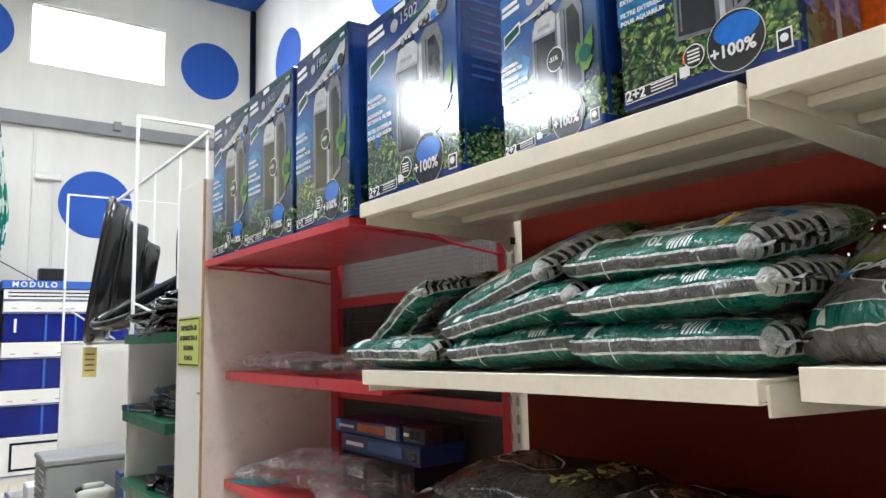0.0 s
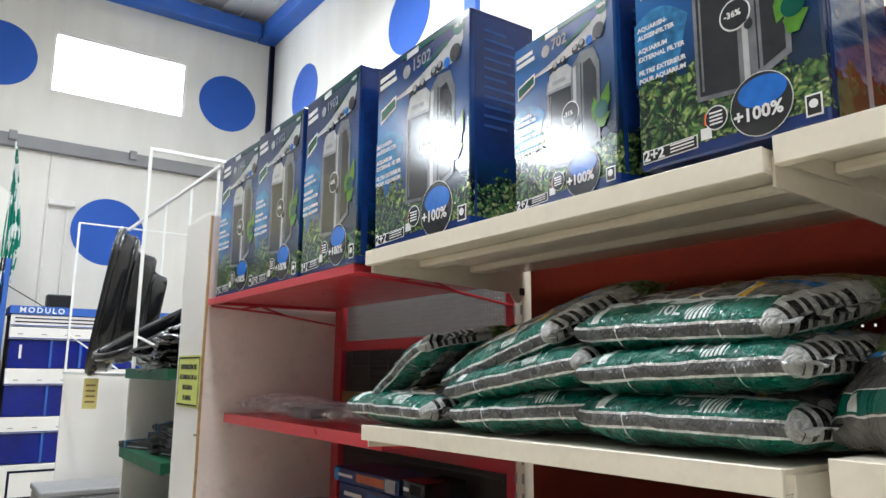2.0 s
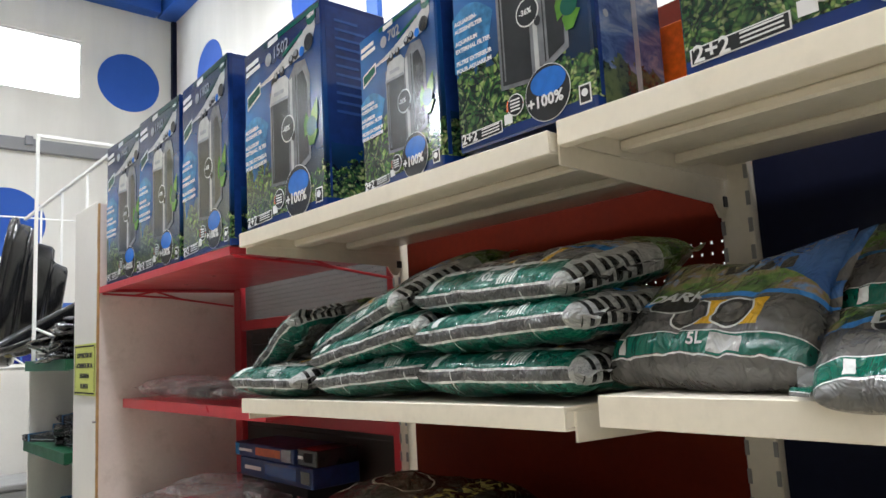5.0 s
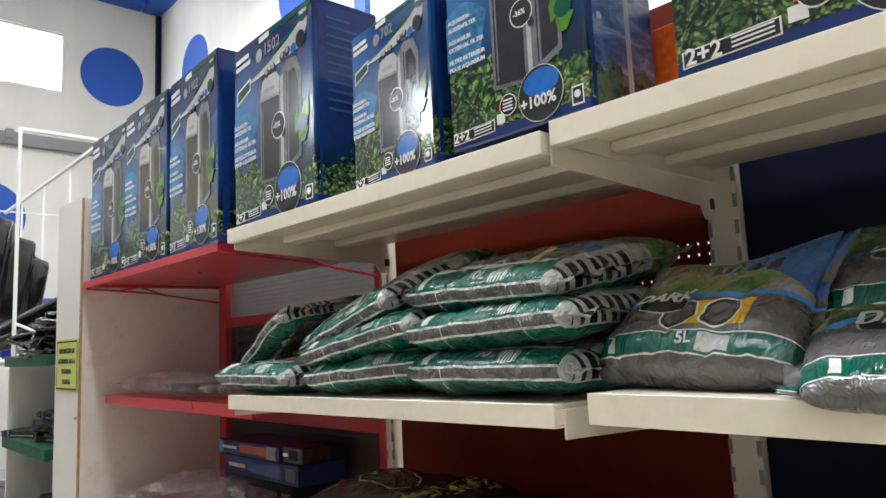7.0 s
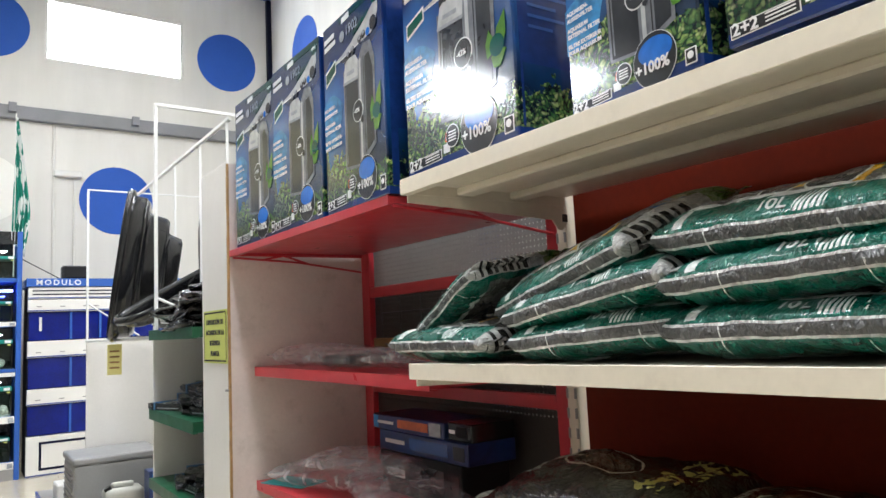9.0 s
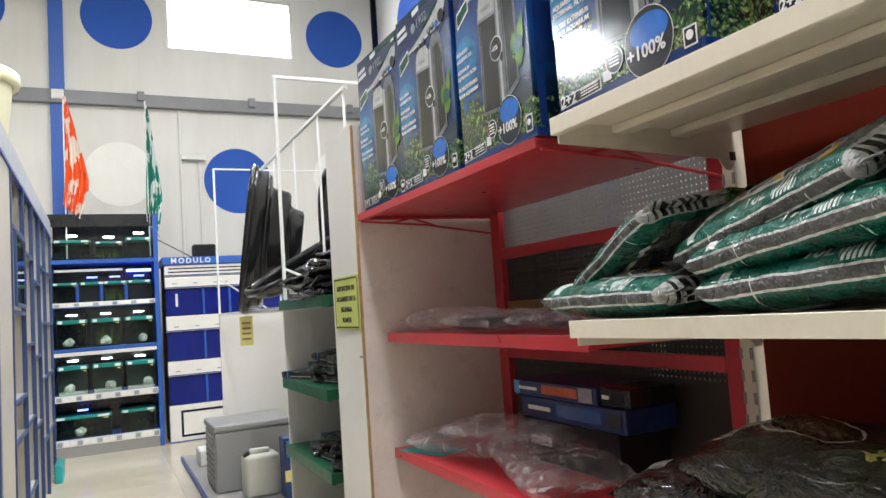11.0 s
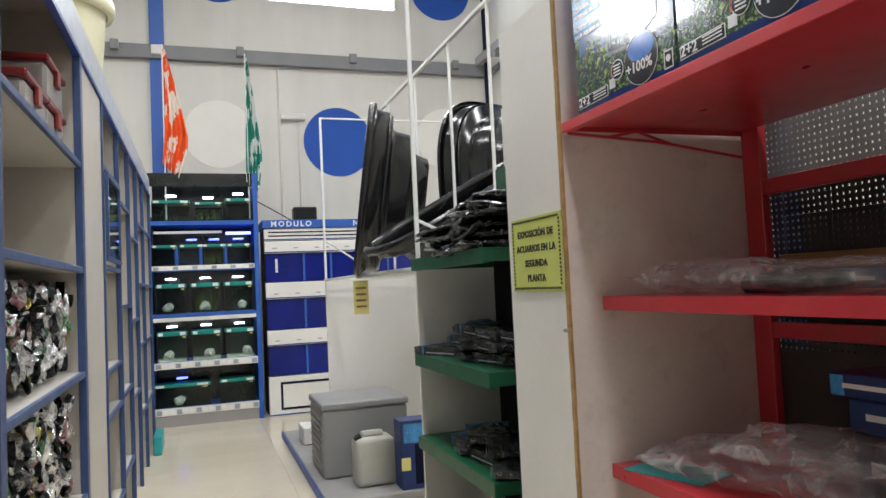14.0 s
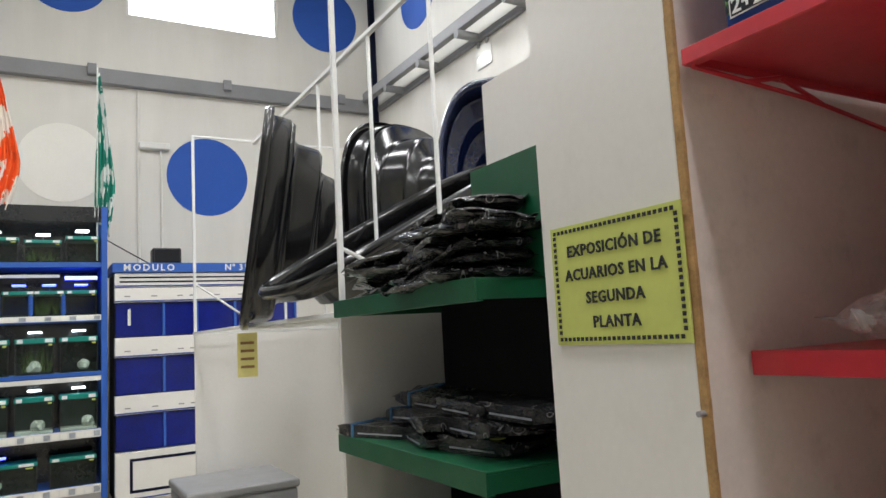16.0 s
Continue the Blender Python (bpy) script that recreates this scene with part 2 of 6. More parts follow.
    if dark:
        n.bump(n.math("ADD", n.mul(n.math("ABSOLUTE", n.math("SUBTRACT", n.noise(6, 3, 0.5, distort=0.8), 0.5)), -1.2), n.mul(n.math("ABSOLUTE", n.math("SUBTRACT", n.noise(1.0, 3, 0.6, n.scaled(26.0, 12.0, 12.0), 1.0), 0.5)), -0.9)), 0.9, 0.024)
        return n.done(col, 0.24, 0.0, 0.5)
    # sharp crimps run along the fold of the side
    crimp = n.math("ABSOLUTE", n.math("SUBTRACT", n.noise(1.0, 2, 0.5, n.scaled(120.0, 30.0, 60.0), 0.6), 0.5))
    near = n.ramp(n.math("ABSOLUTE", n.math("SUBTRACT", h, 0.04)), (0.02, (1, 1, 1)), (0.2, (0.15, 0.15, 0.15)))
    n.bump(n.math("ADD", n.math("ADD", n.mul(ridge, -1.6), n.mul(fine, -0.9)), n.math("ADD", n.mul(n.mul(crimp, near), -2.4), n.mul(n.noise(5, 2), 0.6))), 0.8, 0.016)
    return n.done(col, n.math("ADD", n.mul(n.noise(22, 3), 0.3), 0.12), 0.0, 0.2)


def carton_print():
    """Navy gloss carton with a lighter haze in the middle and underwater plants along the foot."""
    n = Nodes("carton_print")
    x, y, z = n.xyz()
    side = n.math("ADD", n.mul(y, 1.1), n.mul(n.math("SUBTRACT", n.noise(4, 3), 0.5), 0.35))
    haze = n.math("ADD", n.mul(z, 1.6), n.mul(n.math("SUBTRACT", n.noise(5, 3), 0.5), 0.4))
    col = n.ramp(haze, (0.12, (0.003, 0.01, 0.018)), (0.34, (0.008, 0.06, 0.22)), (0.5, (0.007, 0.05, 0.22)), (0.66, (0.004, 0.02, 0.11)))
    col = n.mix(n.mul(n.ramp(side, (0.0, (0, 0, 0)), (0.2, (1, 1, 1))), n.ramp(haze, (0.15, (0, 0, 0)), (0.45, (1, 1, 1)), (0.62, (0, 0, 0)))), col, (0.03, 0.22, 0.62))
    # leaves: stretched cells, each with a tone of its own, over a dark ground
    bend = n.t.nodes.new("ShaderNodeTexNoise")
    n.put(bend.inputs["Vector"], n.coord)
    bend.inputs["Scale"].default_value = 22.0
    shift = n.t.nodes.new("ShaderNodeVectorMath")
    shift.operation = "MULTIPLY_ADD"
    n.put(shift.inputs[0], bend.outputs["Color"])
    shift.inputs[1].default_value = (0.05, 0.05, 0.05)
    n.put(shift.inputs[2], n.coord)
    leaf = n.math("ADD", n.mul(n.cells(150, True, shift.outputs[0]), 0.62), n.mul(n.noise(26, 4, 0.75), 0.5))
    bright = n.ramp(leaf, (0.3, (0.006, 0.02, 0.014)), (0.47, (0.022, 0.08, 0.028)), (0.6, (0.085, 0.2, 0.05)), (0.73, (0.27, 0.38, 0.1)), (0.86, (0.55, 0.56, 0.3)))
    plants = n.mix(n.ramp(n.cells(150, False, shift.outputs[0]), (0.33, (0, 0, 0)), (0.75, (0.78, 0.78, 0.78))), bright, (0.004, 0.014, 0.012))
    plants = n.mix(n.ramp(n.noise(9, 3), (0.5, (0, 0, 0)), (0.66, (0.6, 0.6, 0.6))), plants, (0.003, 0.012, 0.018))
    edge = n.math("ADD", z, n.mul(n.math("SUBTRACT", n.noise(16, 4, 0.7), 0.5), 0.26))
    col = n.mix(n.mul(n.math("LESS_THAN", n.math("SUBTRACT", edge, n.mul(y, 0.18)), 0.118), n.math("GREATER_THAN", edge, 0.0)), col, plants)
    col = n.mix(n.math("LESS_THAN", z, 0.018), col, (0.005, 0.026, 0.15))
    n.bump(n.math("ADD", n.noise(9, 2), n.mul(n.noise(1.0, 3, 0.6, n.scaled(70.0, 70.0, 9.0)), 0.3)), 0.16, 0.002)
    return n.done(col, 0.15, 0.0, 0.3)


def flank_print():
    """Pale blue side of a carton under shiny film: streaks of blue on grey, plants at the foot."""
    n = Nodes("carton_flank")
    x, y, z = n.xyz()
    streak = n.noise(1.0, 4, 0.6, n.scaled(14.0, 14.0, 34.0), 0.8)
    col = n.ramp(streak, (0.34, (0.03, 0.07, 0.2)), (0.5, (0.12, 0.19, 0.36)), (0.66, (0.34, 0.4, 0.5)))
    foot = n.math("ADD", z, n.mul(n.math("SUBTRACT", n.noise(16, 4, 0.7), 0.5), 0.12))
    col = n.mix(n.math("LESS_THAN", foot, 0.075), col, n.ramp(n.noise(40, 4, 0.7), (0.4, (0.01, 0.03, 0.03)), (0.6, (0.12, 0.16, 0.07))))
    n.bump(n.noise(12, 3), 0.3, 0.004)
    return n.done(col, 0.14, 0.0, 0.4)


def cloth(name, c1, c2, c3):
    """Limp flag cloth: fields of colour that the folds break into long slivers."""
    n = Nodes(name)
    k = n.noise(1.0, 3, 0.6, n.scaled(8.0, 5.0, 3.2))
    n.bump(n.noise(300, 2), 0.2, 0.001)
    col = n.mix(n.math("GREATER_THAN", k, 0.52), c1, c2)
    return n.done(n.mix(n.math("LESS_THAN", k, 0.36), col, c3), 0.85)



M = {
    "wall": wall_paint(), "terrazzo": floor_tiles(),
    "joint": paint("joint_mortar", (0.5, 0.45, 0.35), 0.8),
    "circle_blue": paint("wall_blue", (0.012, 0.085, 0.42), 0.7, var=0.1, big=1.5),
    "circle_white": paint("wall_white", (0.82, 0.8, 0.74), 0.7, var=0.05),
    "beam_grey": paint("beam_grey", (0.24, 0.24, 0.25), 0.6, var=0.15),
    "beam_blue": paint("beam_blue", (0.02, 0.1, 0.42), 0.45, var=0.12),
    "ceiling": paint("ceiling_sheet", (0.6, 0.61, 0.62), 0.55, var=0.08),
    "cream_metal": paint("cream_enamel", (0.8, 0.73, 0.61), 0.38, var=0.08, bump=0.03, coat=0.1, dirt=(0.35, 0.3, 0.22), dirty=0.22),
    "red_metal": paint("red_enamel", (0.55, 0.035, 0.05), 0.32, var=0.12, bump=0.03, coat=0.15, dirt=(0.3, 0.02, 0.03), dirty=0.3),
    "red_board": paint("red_hardboard", (0.14, 0.0135, 0.003), 0.55, var=0.25, big=3, dirt=(0.1, 0.014, 0.006), dirty=0.4),
    "navy_board": paint("navy_hardboard", (0.006, 0.008, 0.028), 0.55, var=0.3),
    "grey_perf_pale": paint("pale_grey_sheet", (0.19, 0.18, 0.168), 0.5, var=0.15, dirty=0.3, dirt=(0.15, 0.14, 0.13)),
    # darker copy of the sheet's grey: shade of the lower bay put into the colour
    "grey_perf_shaded": paint("shaded_grey_sheet", (0.07, 0.065, 0.06), 0.5, var=0.15, dirty=0.3, dirt=(0.15, 0.14, 0.13)),
    "white_board": paint("white_melamine", (0.76, 0.74, 0.7), 0.4, var=0.05, big=1.6, bump=0.02, dirt=(0.55, 0.5, 0.44), dirty=0.2),
    "beige_board": paint("beige_melamine", (0.55, 0.51, 0.45), 0.45, var=0.06, big=1.6, bump=0.02, dirt=(0.42, 0.38, 0.32), dirty=0.25),
    "side_board": paint("scuffed_melamine", (0.7, 0.62, 0.58), 0.5, var=0.1, big=4, fine=90, dirt=(0.45, 0.38, 0.34), dirty=0.5),
    "chip_edge": paint("chipboard_edge", (0.42, 0.25, 0.1), 0.8, var=0.4, big=30, fine=200, bump=0.4),
    "green_metal": paint("green_enamel", (0.004, 0.085, 0.034), 0.38, var=0.15, dirt=(0.01, 0.05, 0.03), dirty=0.3),
    "slate_edge": paint("slate_lacquer", (0.04, 0.075, 0.19), 0.4, var=0.2, dirt=(0.12, 0.15, 0.25), dirty=0.3),
    "post_blue": paint("post_lacquer", (0.005, 0.035, 0.22), 0.3, var=0.15),
    "blue_edge": paint("blue_lacquer", (0.012, 0.05, 0.27), 0.4, var=0.15, dirt=(0.1, 0.14, 0.3), dirty=0.3),
    "white_rod": paint("white_rod", (0.82, 0.82, 0.8), 0.35, var=0.06),
    "pond": paint("black_polyethylene", (0.007, 0.007, 0.008), 0.19, var=0.2, bump=0.04, coat=0.2, wear=0.1),
    "pond_blue": paint("navy_polyethylene", (0.004, 0.009, 0.04), 0.22, var=0.2, bump=0.04, coat=0.2, wear=0.1),
    "can": paint("milky_polyethylene", (0.5, 0.5, 0.45), 0.45, var=0.12, big=8),
    "black": paint("black_plastic", (0.015, 0.015, 0.016), 0.4),
    # near-black stuff; also serves as the painted shade inside the green bay
    "dark_void": paint("dark_and_shade_board", (0.02, 0.02, 0.022), 0.7),
    "grey_plastic": paint("grey_plastic", (0.27, 0.27, 0.27), 0.45, var=0.1),
    "white_plastic": paint("white_plastic", (0.75, 0.74, 0.7), 0.4),
    "yellow_bin": paint("pale_yellow_plastic", (0.74, 0.71, 0.5), 0.4, var=0.08),
    "yellow_paper": paint("yellow_paper", (0.55, 0.6, 0.15), 0.7, var=0.08, big=9, bump=0.03),
    "yellow_tag": paint("yellow_tag", (0.75, 0.68, 0.26), 0.7),
    "ink": paint("black_ink", (0.02, 0.02, 0.02), 0.7),
    "ink_white": paint("white_ink", (0.8, 0.8, 0.8), 0.13, bump=0.0, wear=0.04),
    "ink_grey": paint("silver_ink", (0.34, 0.36, 0.39), 0.13, var=0.45, big=14, bump=0.0, wear=0.04),
    "ink_steel": paint("steel_ink", (0.19, 0.2, 0.22), 0.13, var=0.5, big=16, bump=0.0, wear=0.04),
    "ink_pale": paint("pale_ink", (0.5, 0.51, 0.52), 0.13, var=0.3, big=18, bump=0.0, wear=0.04),
    "ink_band_blue": paint("soft_blue_band", (0.05, 0.16, 0.32), 0.3, var=0.3, big=20),
    "ink_dim": paint("dim_blue_ink", (0.03, 0.09, 0.3), 0.16, bump=0.0, wear=0.04),
    "ink_dark": paint("dark_grey_ink", (0.028, 0.03, 0.034), 0.13, var=0.25, big=12, bump=0.0, wear=0.04),
    "ink_blue": paint("bright_blue_ink", (0.02, 0.16, 0.62), 0.13, var=0.35, big=18, bump=0.0, wear=0.04),
    "ink_sky": paint("sky_blue_ink", (0.05, 0.28, 0.62), 0.13, var=0.75, big=7, bump=0.0, wear=0.04),
    "ink_green": paint("leaf_green_ink", (0.09, 0.25, 0.03), 0.13, var=0.4, big=40, bump=0.0, wear=0.04),
    "ink_band": paint("dark_green_ink", (0.0, 0.09, 0.06), 0.13, bump=0.0, wear=0.04),
    "ink_orange": paint("orange_ink", (0.75, 0.12, 0.01), 0.13, var=0.3, big=60, bump=0.0, wear=0.04),
    "carton": carton_print(),
    "carton_flank": flank_print(),
    "carton_side": paint("carton_side", (0.008, 0.03, 0.15), 0.2, var=0.5, big=7, coat=0.3),
    "pouch": crinkle("black_foil", (0.01, 0.01, 0.011), (0.022, 0.022, 0.024), 0.13, 11, 0.9, True),
    "dark_bag": soil_film(),
    "clear_film": None,
    "orange_flag": cloth("orange_cloth", (0.8, 0.1, 0.01), (0.78, 0.7, 0.62), (0.6, 0.07, 0.01)),
    "green_flag": cloth("green_cloth", (0.0, 0.22, 0.15), (0.7, 0.72, 0.7), (0.01, 0.015, 0.015)),
    "tank_black": paint("tank_black", (0.012, 0.014, 0.016), 0.15, var=0.3),
    "tank_grey": paint("tank_back_grey", (0.09, 0.11, 0.1), 0.3, var=0.3),
    "tank_teal": paint("tank_lid_teal", (0.0, 0.2, 0.16), 0.35),
    "tank_blue": paint("tank_back_blue", (0.004, 0.012, 0.19), 0.2, var=0.4, big=5),
    "weed": paint("water_weed", (0.1, 0.16, 0.01), 0.5, var=0.6, big=20),
    "stone": paint("white_rock", (0.7, 0.66, 0.56), 0.7, var=0.2, big=20, bump=0.4),
    "glass": glassy("tank_glass", (0.55, 0.68, 0.66), 0.02, 1.0),
    "fascia": paint("marbled_fascia", (0.42, 0.46, 0.52), 0.4, var=0.25, big=12),
    "pane": glassy("window_glass", (0.95, 0.98, 1.0), 0.02, 1.0),
    "tube": glow("lamp_tube", (1.0, 0.97, 0.92), 14.0),
    "tank_lamp": glow("tank_lamp", (0.85, 0.95, 1.0), 9.0),
    "blue_lamp": glow("blue_tank_lamp", (0.08, 0.12, 1.0), 5.0),
    "daylight": glow("hazy_sky_glow", (0.95, 0.98, 1.0), 19.0),
    "crate": glassy("clear_crate", (0.75, 0.7, 0.66), 0.2, 0.5),
    "lid_red": paint("dark_red_plastic", (0.22, 0.02, 0.02), 0.4),
    "packet": None, "blue_carton": paint("blue_carton", (0.008, 0.032, 0.15), 0.4, var=0.5, big=9),
    "orange_carton": paint("orange_carton", (0.5, 0.1, 0.02), 0.4, var=0.4, big=9),
    "kraft": paint("kraft_board", (0.3, 0.17, 0.06), 0.7, var=0.2),
    "teal_plastic": paint("teal_plastic", (0.03, 0.35, 0.36), 0.4),
    "skirting": paint("grey_plinth", (0.3, 0.29, 0.28), 0.6),
}


# raw hardboard hardly shines
for key in ("red_board", "navy_board", "dark_void", "grey_perf_shaded"):
    for nd in M[key].node_tree.nodes:
        if nd.type == "BSDF_PRINCIPLED":
            nd.inputs["Specular IOR Level"].default_value = 0.12

def film():
    n = Nodes("clear_film")
    w = n.noise(13, 4, 0.6, distort=1.3)
    n.bump(n.mul(n.math("ABSOLUTE", n.math("SUBTRACT", w, 0.5)), -1.6), 0.9, 0.02)
    return n.done((0.75, 0.72, 0.72), 0.15, Transmission_Weight=0.0, Alpha=n.math("ADD", n.mul(n.ramp(n.noise(18, 4, 0.7, distort=1.0), (0.45, (0, 0, 0)), (0.7, (1, 1, 1))), 0.4), 0.1))


def packets():
    n = Nodes("foil_packets")
    isl = n.t.nodes.new("ShaderNodeNewGeometry").outputs["Random Per Island"]
    col = n.ramp(isl, (0.0, (0.02, 0.02, 0.024)), (0.13, (0.85, 0.85, 0.87)), (0.4, (0.03, 0.03, 0.035)), (0.5, (0.4, 0.22, 0.24)), (0.58, (0.8, 0.8, 0.8)), (0.76, (0.02, 0.024, 0.024)), (0.86, (0.12, 0.26, 0.13)), (0.95, (0.45, 0.4, 0.12)), steps=True)
    n.bump(n.noise(40, 3, distort=1.0), 0.7, 0.01)
    return n.done(col, 0.2, 0.75)


M["clear_film"], M["packet"] = film(), packets()

# ---- mesh helpers ----


def block(bm, x0, y0, z0, x1, y1, z1, bevel=0.0, seg=1):
    """A box from corner to corner, with its edges rounded by bevel."""
    g = bmesh.ops.create_cube(bm, size=1.0)["verts"]
    for v in g:
        v.co = ((x0 + x1) / 2 + v.co.x * abs(x1 - x0), (y0 + y1) / 2 + v.co.y * abs(y1 - y0), (z0 + z1) / 2 + v.co.z * abs(z1 - z0))
    if bevel:
        es = list({e for v in g for e in v.link_edges})
        bmesh.ops.bevel(bm, geom=es, offset=bevel, segments=seg, affect="EDGES", profile=0.5)
    return bm


def rod(bm, a, b, r, seg=8, r2=None):
    """A round bar from a to b."""
    a, b = Vector(a), Vector(b)
    d = b - a
    m = Matrix.Translation((a + b) / 2) @ d.to_track_quat("Z", "Y").to_matrix().to_4x4()
    bmesh.ops.create_cone(bm, cap_ends=True, segments=seg, radius1=r, radius2=r if r2 is None else r2, depth=d.length, matrix=m)
    return bm


def slab(bm, pts, lift):
    """A flat polygon pts thickened by the vector lift."""
    a = [bm.verts.new(p) for p in pts]
    b = [bm.verts.new(Vector(p) + Vector(lift)) for p in pts]
    n = len(pts)
    bm.faces.new(a[::-1]), bm.faces.new(b)
    for i in range(n):
        bm.faces.new((a[i], a[(i + 1) % n], b[(i + 1) % n], b[i]))
    return bm


def lathe(bm, profile, seg=32):
    """A turned shape from (radius, z) pairs round the z axis."""
    rings = [[bm.verts.new((r * math.cos(2 * math.pi * k / seg), r * math.sin(2 * math.pi * k / seg), z)) for k in range(seg)] for r, z in profile]
    for p, q in zip(rings, rings[1:]):
        for k in range(seg):
            bm.faces.new((p[k], p[(k + 1) % seg], q[(k + 1) % seg], q[k]))
    return bm


def obj(name, bm, material, smooth=False):
    bmesh.ops.recalc_face_normals(bm, faces=bm.faces)
    me = bpy.data.meshes.new(name)
    bm.to_mesh(me)
    bm.free()
    me.materials.append(material)
    if smooth:
        me.shade_smooth()
    return new(name, me)


def part(name, bm, material, parent, label="", smooth=False, at=None):
    """Links a bmesh as one mesh object under a thing or a part."""
    ob = obj(name, bm, material, smooth)
    ob.parent = parent
    if at is not None:
        ob.matrix_basis = at
    if label:
        ob["label"] = label
    return ob


def thing(name, label, category, m=None, group="", kind=""):
    ob = new(name)
    ob.empty_display_size = 0.1
    if m is not None:
        ob.matrix_world = m
    return tagged(ob, label, category, group, kind)


def solid(name, bm, material, label, category="", m=None, group="", kind="", smooth=False):
    ob = obj(name, bm, material, smooth)
    if m is not None:
        ob.matrix_world = m
    return tagged(ob, label, category, group, kind)


def B():
    return bmesh.new()


def BX(*a, **k):
    return block(B(), *a, **k)


def RD(*a, **k):
    return rod(B(), *a, **k)


def letters(text, size, material, parent, m, name="lettering", bold=0.0, align="LEFT", thick=0.0008, spread=1.0):
    """Words in the built-in font as a thin mesh; m maps x right, y up, z out of the surface."""
    c = bpy.data.curves.new("font", "FONT")
    c.body, c.size, c.align_x, c.align_y, c.extrude, c.offset = text, size, align, "CENTER", thick, bold
    c.space_character, c.space_line, c.resolution_u = spread, 1.0, 2
    tmp = bpy.data.objects.new("font", c)
    me = bpy.data.meshes.new_from_object(tmp)
    bpy.data.objects.remove(tmp)
    me.materials.clear()
    me.materials.append(material)
    ob = new(name, me)
    ob.parent = parent
    ob.matrix_basis = m
    return ob


def perforated(x, y0, y1, z0, z1, pitch, hole, thick=0.004, rows=None):
    """A sheet across x with square holes at a pitch; rows(z) tells which rows are punched."""
    verts, faces = [], []
    ny, nz = int((y1 - y0) / pitch), int((z1 - z0) / pitch)
    py, pz = (y1 - y0) / ny, (z1 - z0) / nz

    def quad(*p):
        k = len(verts)
        verts.extend(p)
        faces.append((k, k + 1, k + 2, k + 3))

    for i in range(ny):
        for j in range(nz):
            a, b, c, d = y0 + i * py, y0 + (i + 1) * py, z0 + j * pz, z0 + (j + 1) * pz
            my, mz, h = (a + b) / 2, (c + d) / 2, hole / 2
            if rows and not rows(my, mz):
                quad((x, a, c), (x, b, c), (x, b, d), (x, a, d))
                continue
            q = [(my - h, mz - h), (my + h, mz - h), (my + h, mz + h), (my - h, mz + h)]
            o = [(a, c), (b, c), (b, d), (a, d)]
            for k in range(4):
                l = (k + 1) % 4
                quad((x, *o[k]), (x, *o[l]), (x, *q[l]), (x, *q[k]))
                quad((x, *q[k]), (x, *q[l]), (x + thick, *q[l]), (x + thick, *q[k]))
    bm = B()
    me = bpy.data.meshes.new("sheet")
    me.from_pydata(verts, [], faces)
    bm.from_mesh(me)
    bpy.data.meshes.remove(me)
    return bm

# ---- setting ----
WX0, WX1, WY0, WY1, TOP = -9.0, 4.6, -4.0, 10.8, 7.0
WINDOWS = [(1.5, 3.27, 5.12, 5.99), (-5.79, -4.02, 5.12, 5.99)]

bm = B()
xs = [WX0, -5.79, -4.02, 1.5, 3.27, WX1]
for i, (a, b) in enumerate(zip(xs, xs[1:])):
    if i in (1, 3):
        block(bm, a, WY1, 0, b, WY1 + 0.2, 5.12)
        block(bm, a, WY1, 5.99, b, WY1 + 0.2, TOP)
    else:
        block(bm, a, WY1, 0, b, WY1 + 0.2, TOP)
solid("wall_north", bm, M["wall"], "cream painted precast wall with a high window", "wall", kind="structure")
solid("wall_east", BX(WX1, WY0, 0, WX1 + 0.2, WY1 + 0.2, TOP), M["wall"], "cream painted side wall of the hall", "wall", kind="structure")
solid("wall_west", BX(WX0 - 0.2, WY0, 0, WX0, WY1 + 0.2, TOP), M["wall"], "plain cream wall", "wall", kind="structure")
solid("wall_south", BX(WX0 - 0.2, WY0 - 0.2, 0, WX1 + 0.2, WY0, TOP), M["wall"], "plain cream wall", "wall", kind="structure")
bm = B()
block(bm, WX0, WY0, TOP, WX1, WY1, TOP + 0.1)
for k in range(45):
    x = WX0 + 0.3 * k + 0.1
    block(bm, x, WY0, TOP - 0.04, x + 0.1, WY1, TOP - 0.001)
solid("ceiling", bm, M["ceiling"], "pale ribbed sheet ceiling", "ceiling", kind="structure")
floor = solid("floor", BX(WX0, WY0, -0.2, WX1, WY1, -0.004), M["joint"], "cream polished terrazzo tile floor", "floor", kind="structure")

for i, (x0, x1, z0, z1) in enumerate(WINDOWS):
    w = thing(f"window_{i + 1}", "bright frosted window high in the wall", "window", pose((x0 + x1) / 2, WY1, z0), kind="structure")
    hw, hh = (x1 - x0) / 2, z1 - z0
    bm = B()
    block(bm, -hw, 0.02, 0, hw, 0.07, 0.035), block(bm, -hw, 0.02, hh - 0.035, hw, 0.07, hh)
    block(bm, -hw, 0.02, 0.035, -hw + 0.035, 0.07, hh - 0.035), block(bm, hw - 0.035, 0.02, 0.035, hw, 0.07, hh - 0.035)
    part("window_frame", bm, M["white_plastic"], w)
    p = part("pane", BX(-hw + 0.03, 0.04, 0.03, hw - 0.03, 0.05, hh - 0.03), M["pane"], w)
    p.visible_shadow = False
    solid("backdrop", BX(x0 - 0.3, WY1 + 0.35, z0 - 0.3, x1 + 0.3, WY1 + 0.37, z1 + 0.3), M["daylight"], "hazy bright sky outside the window", "sky", kind="structure")

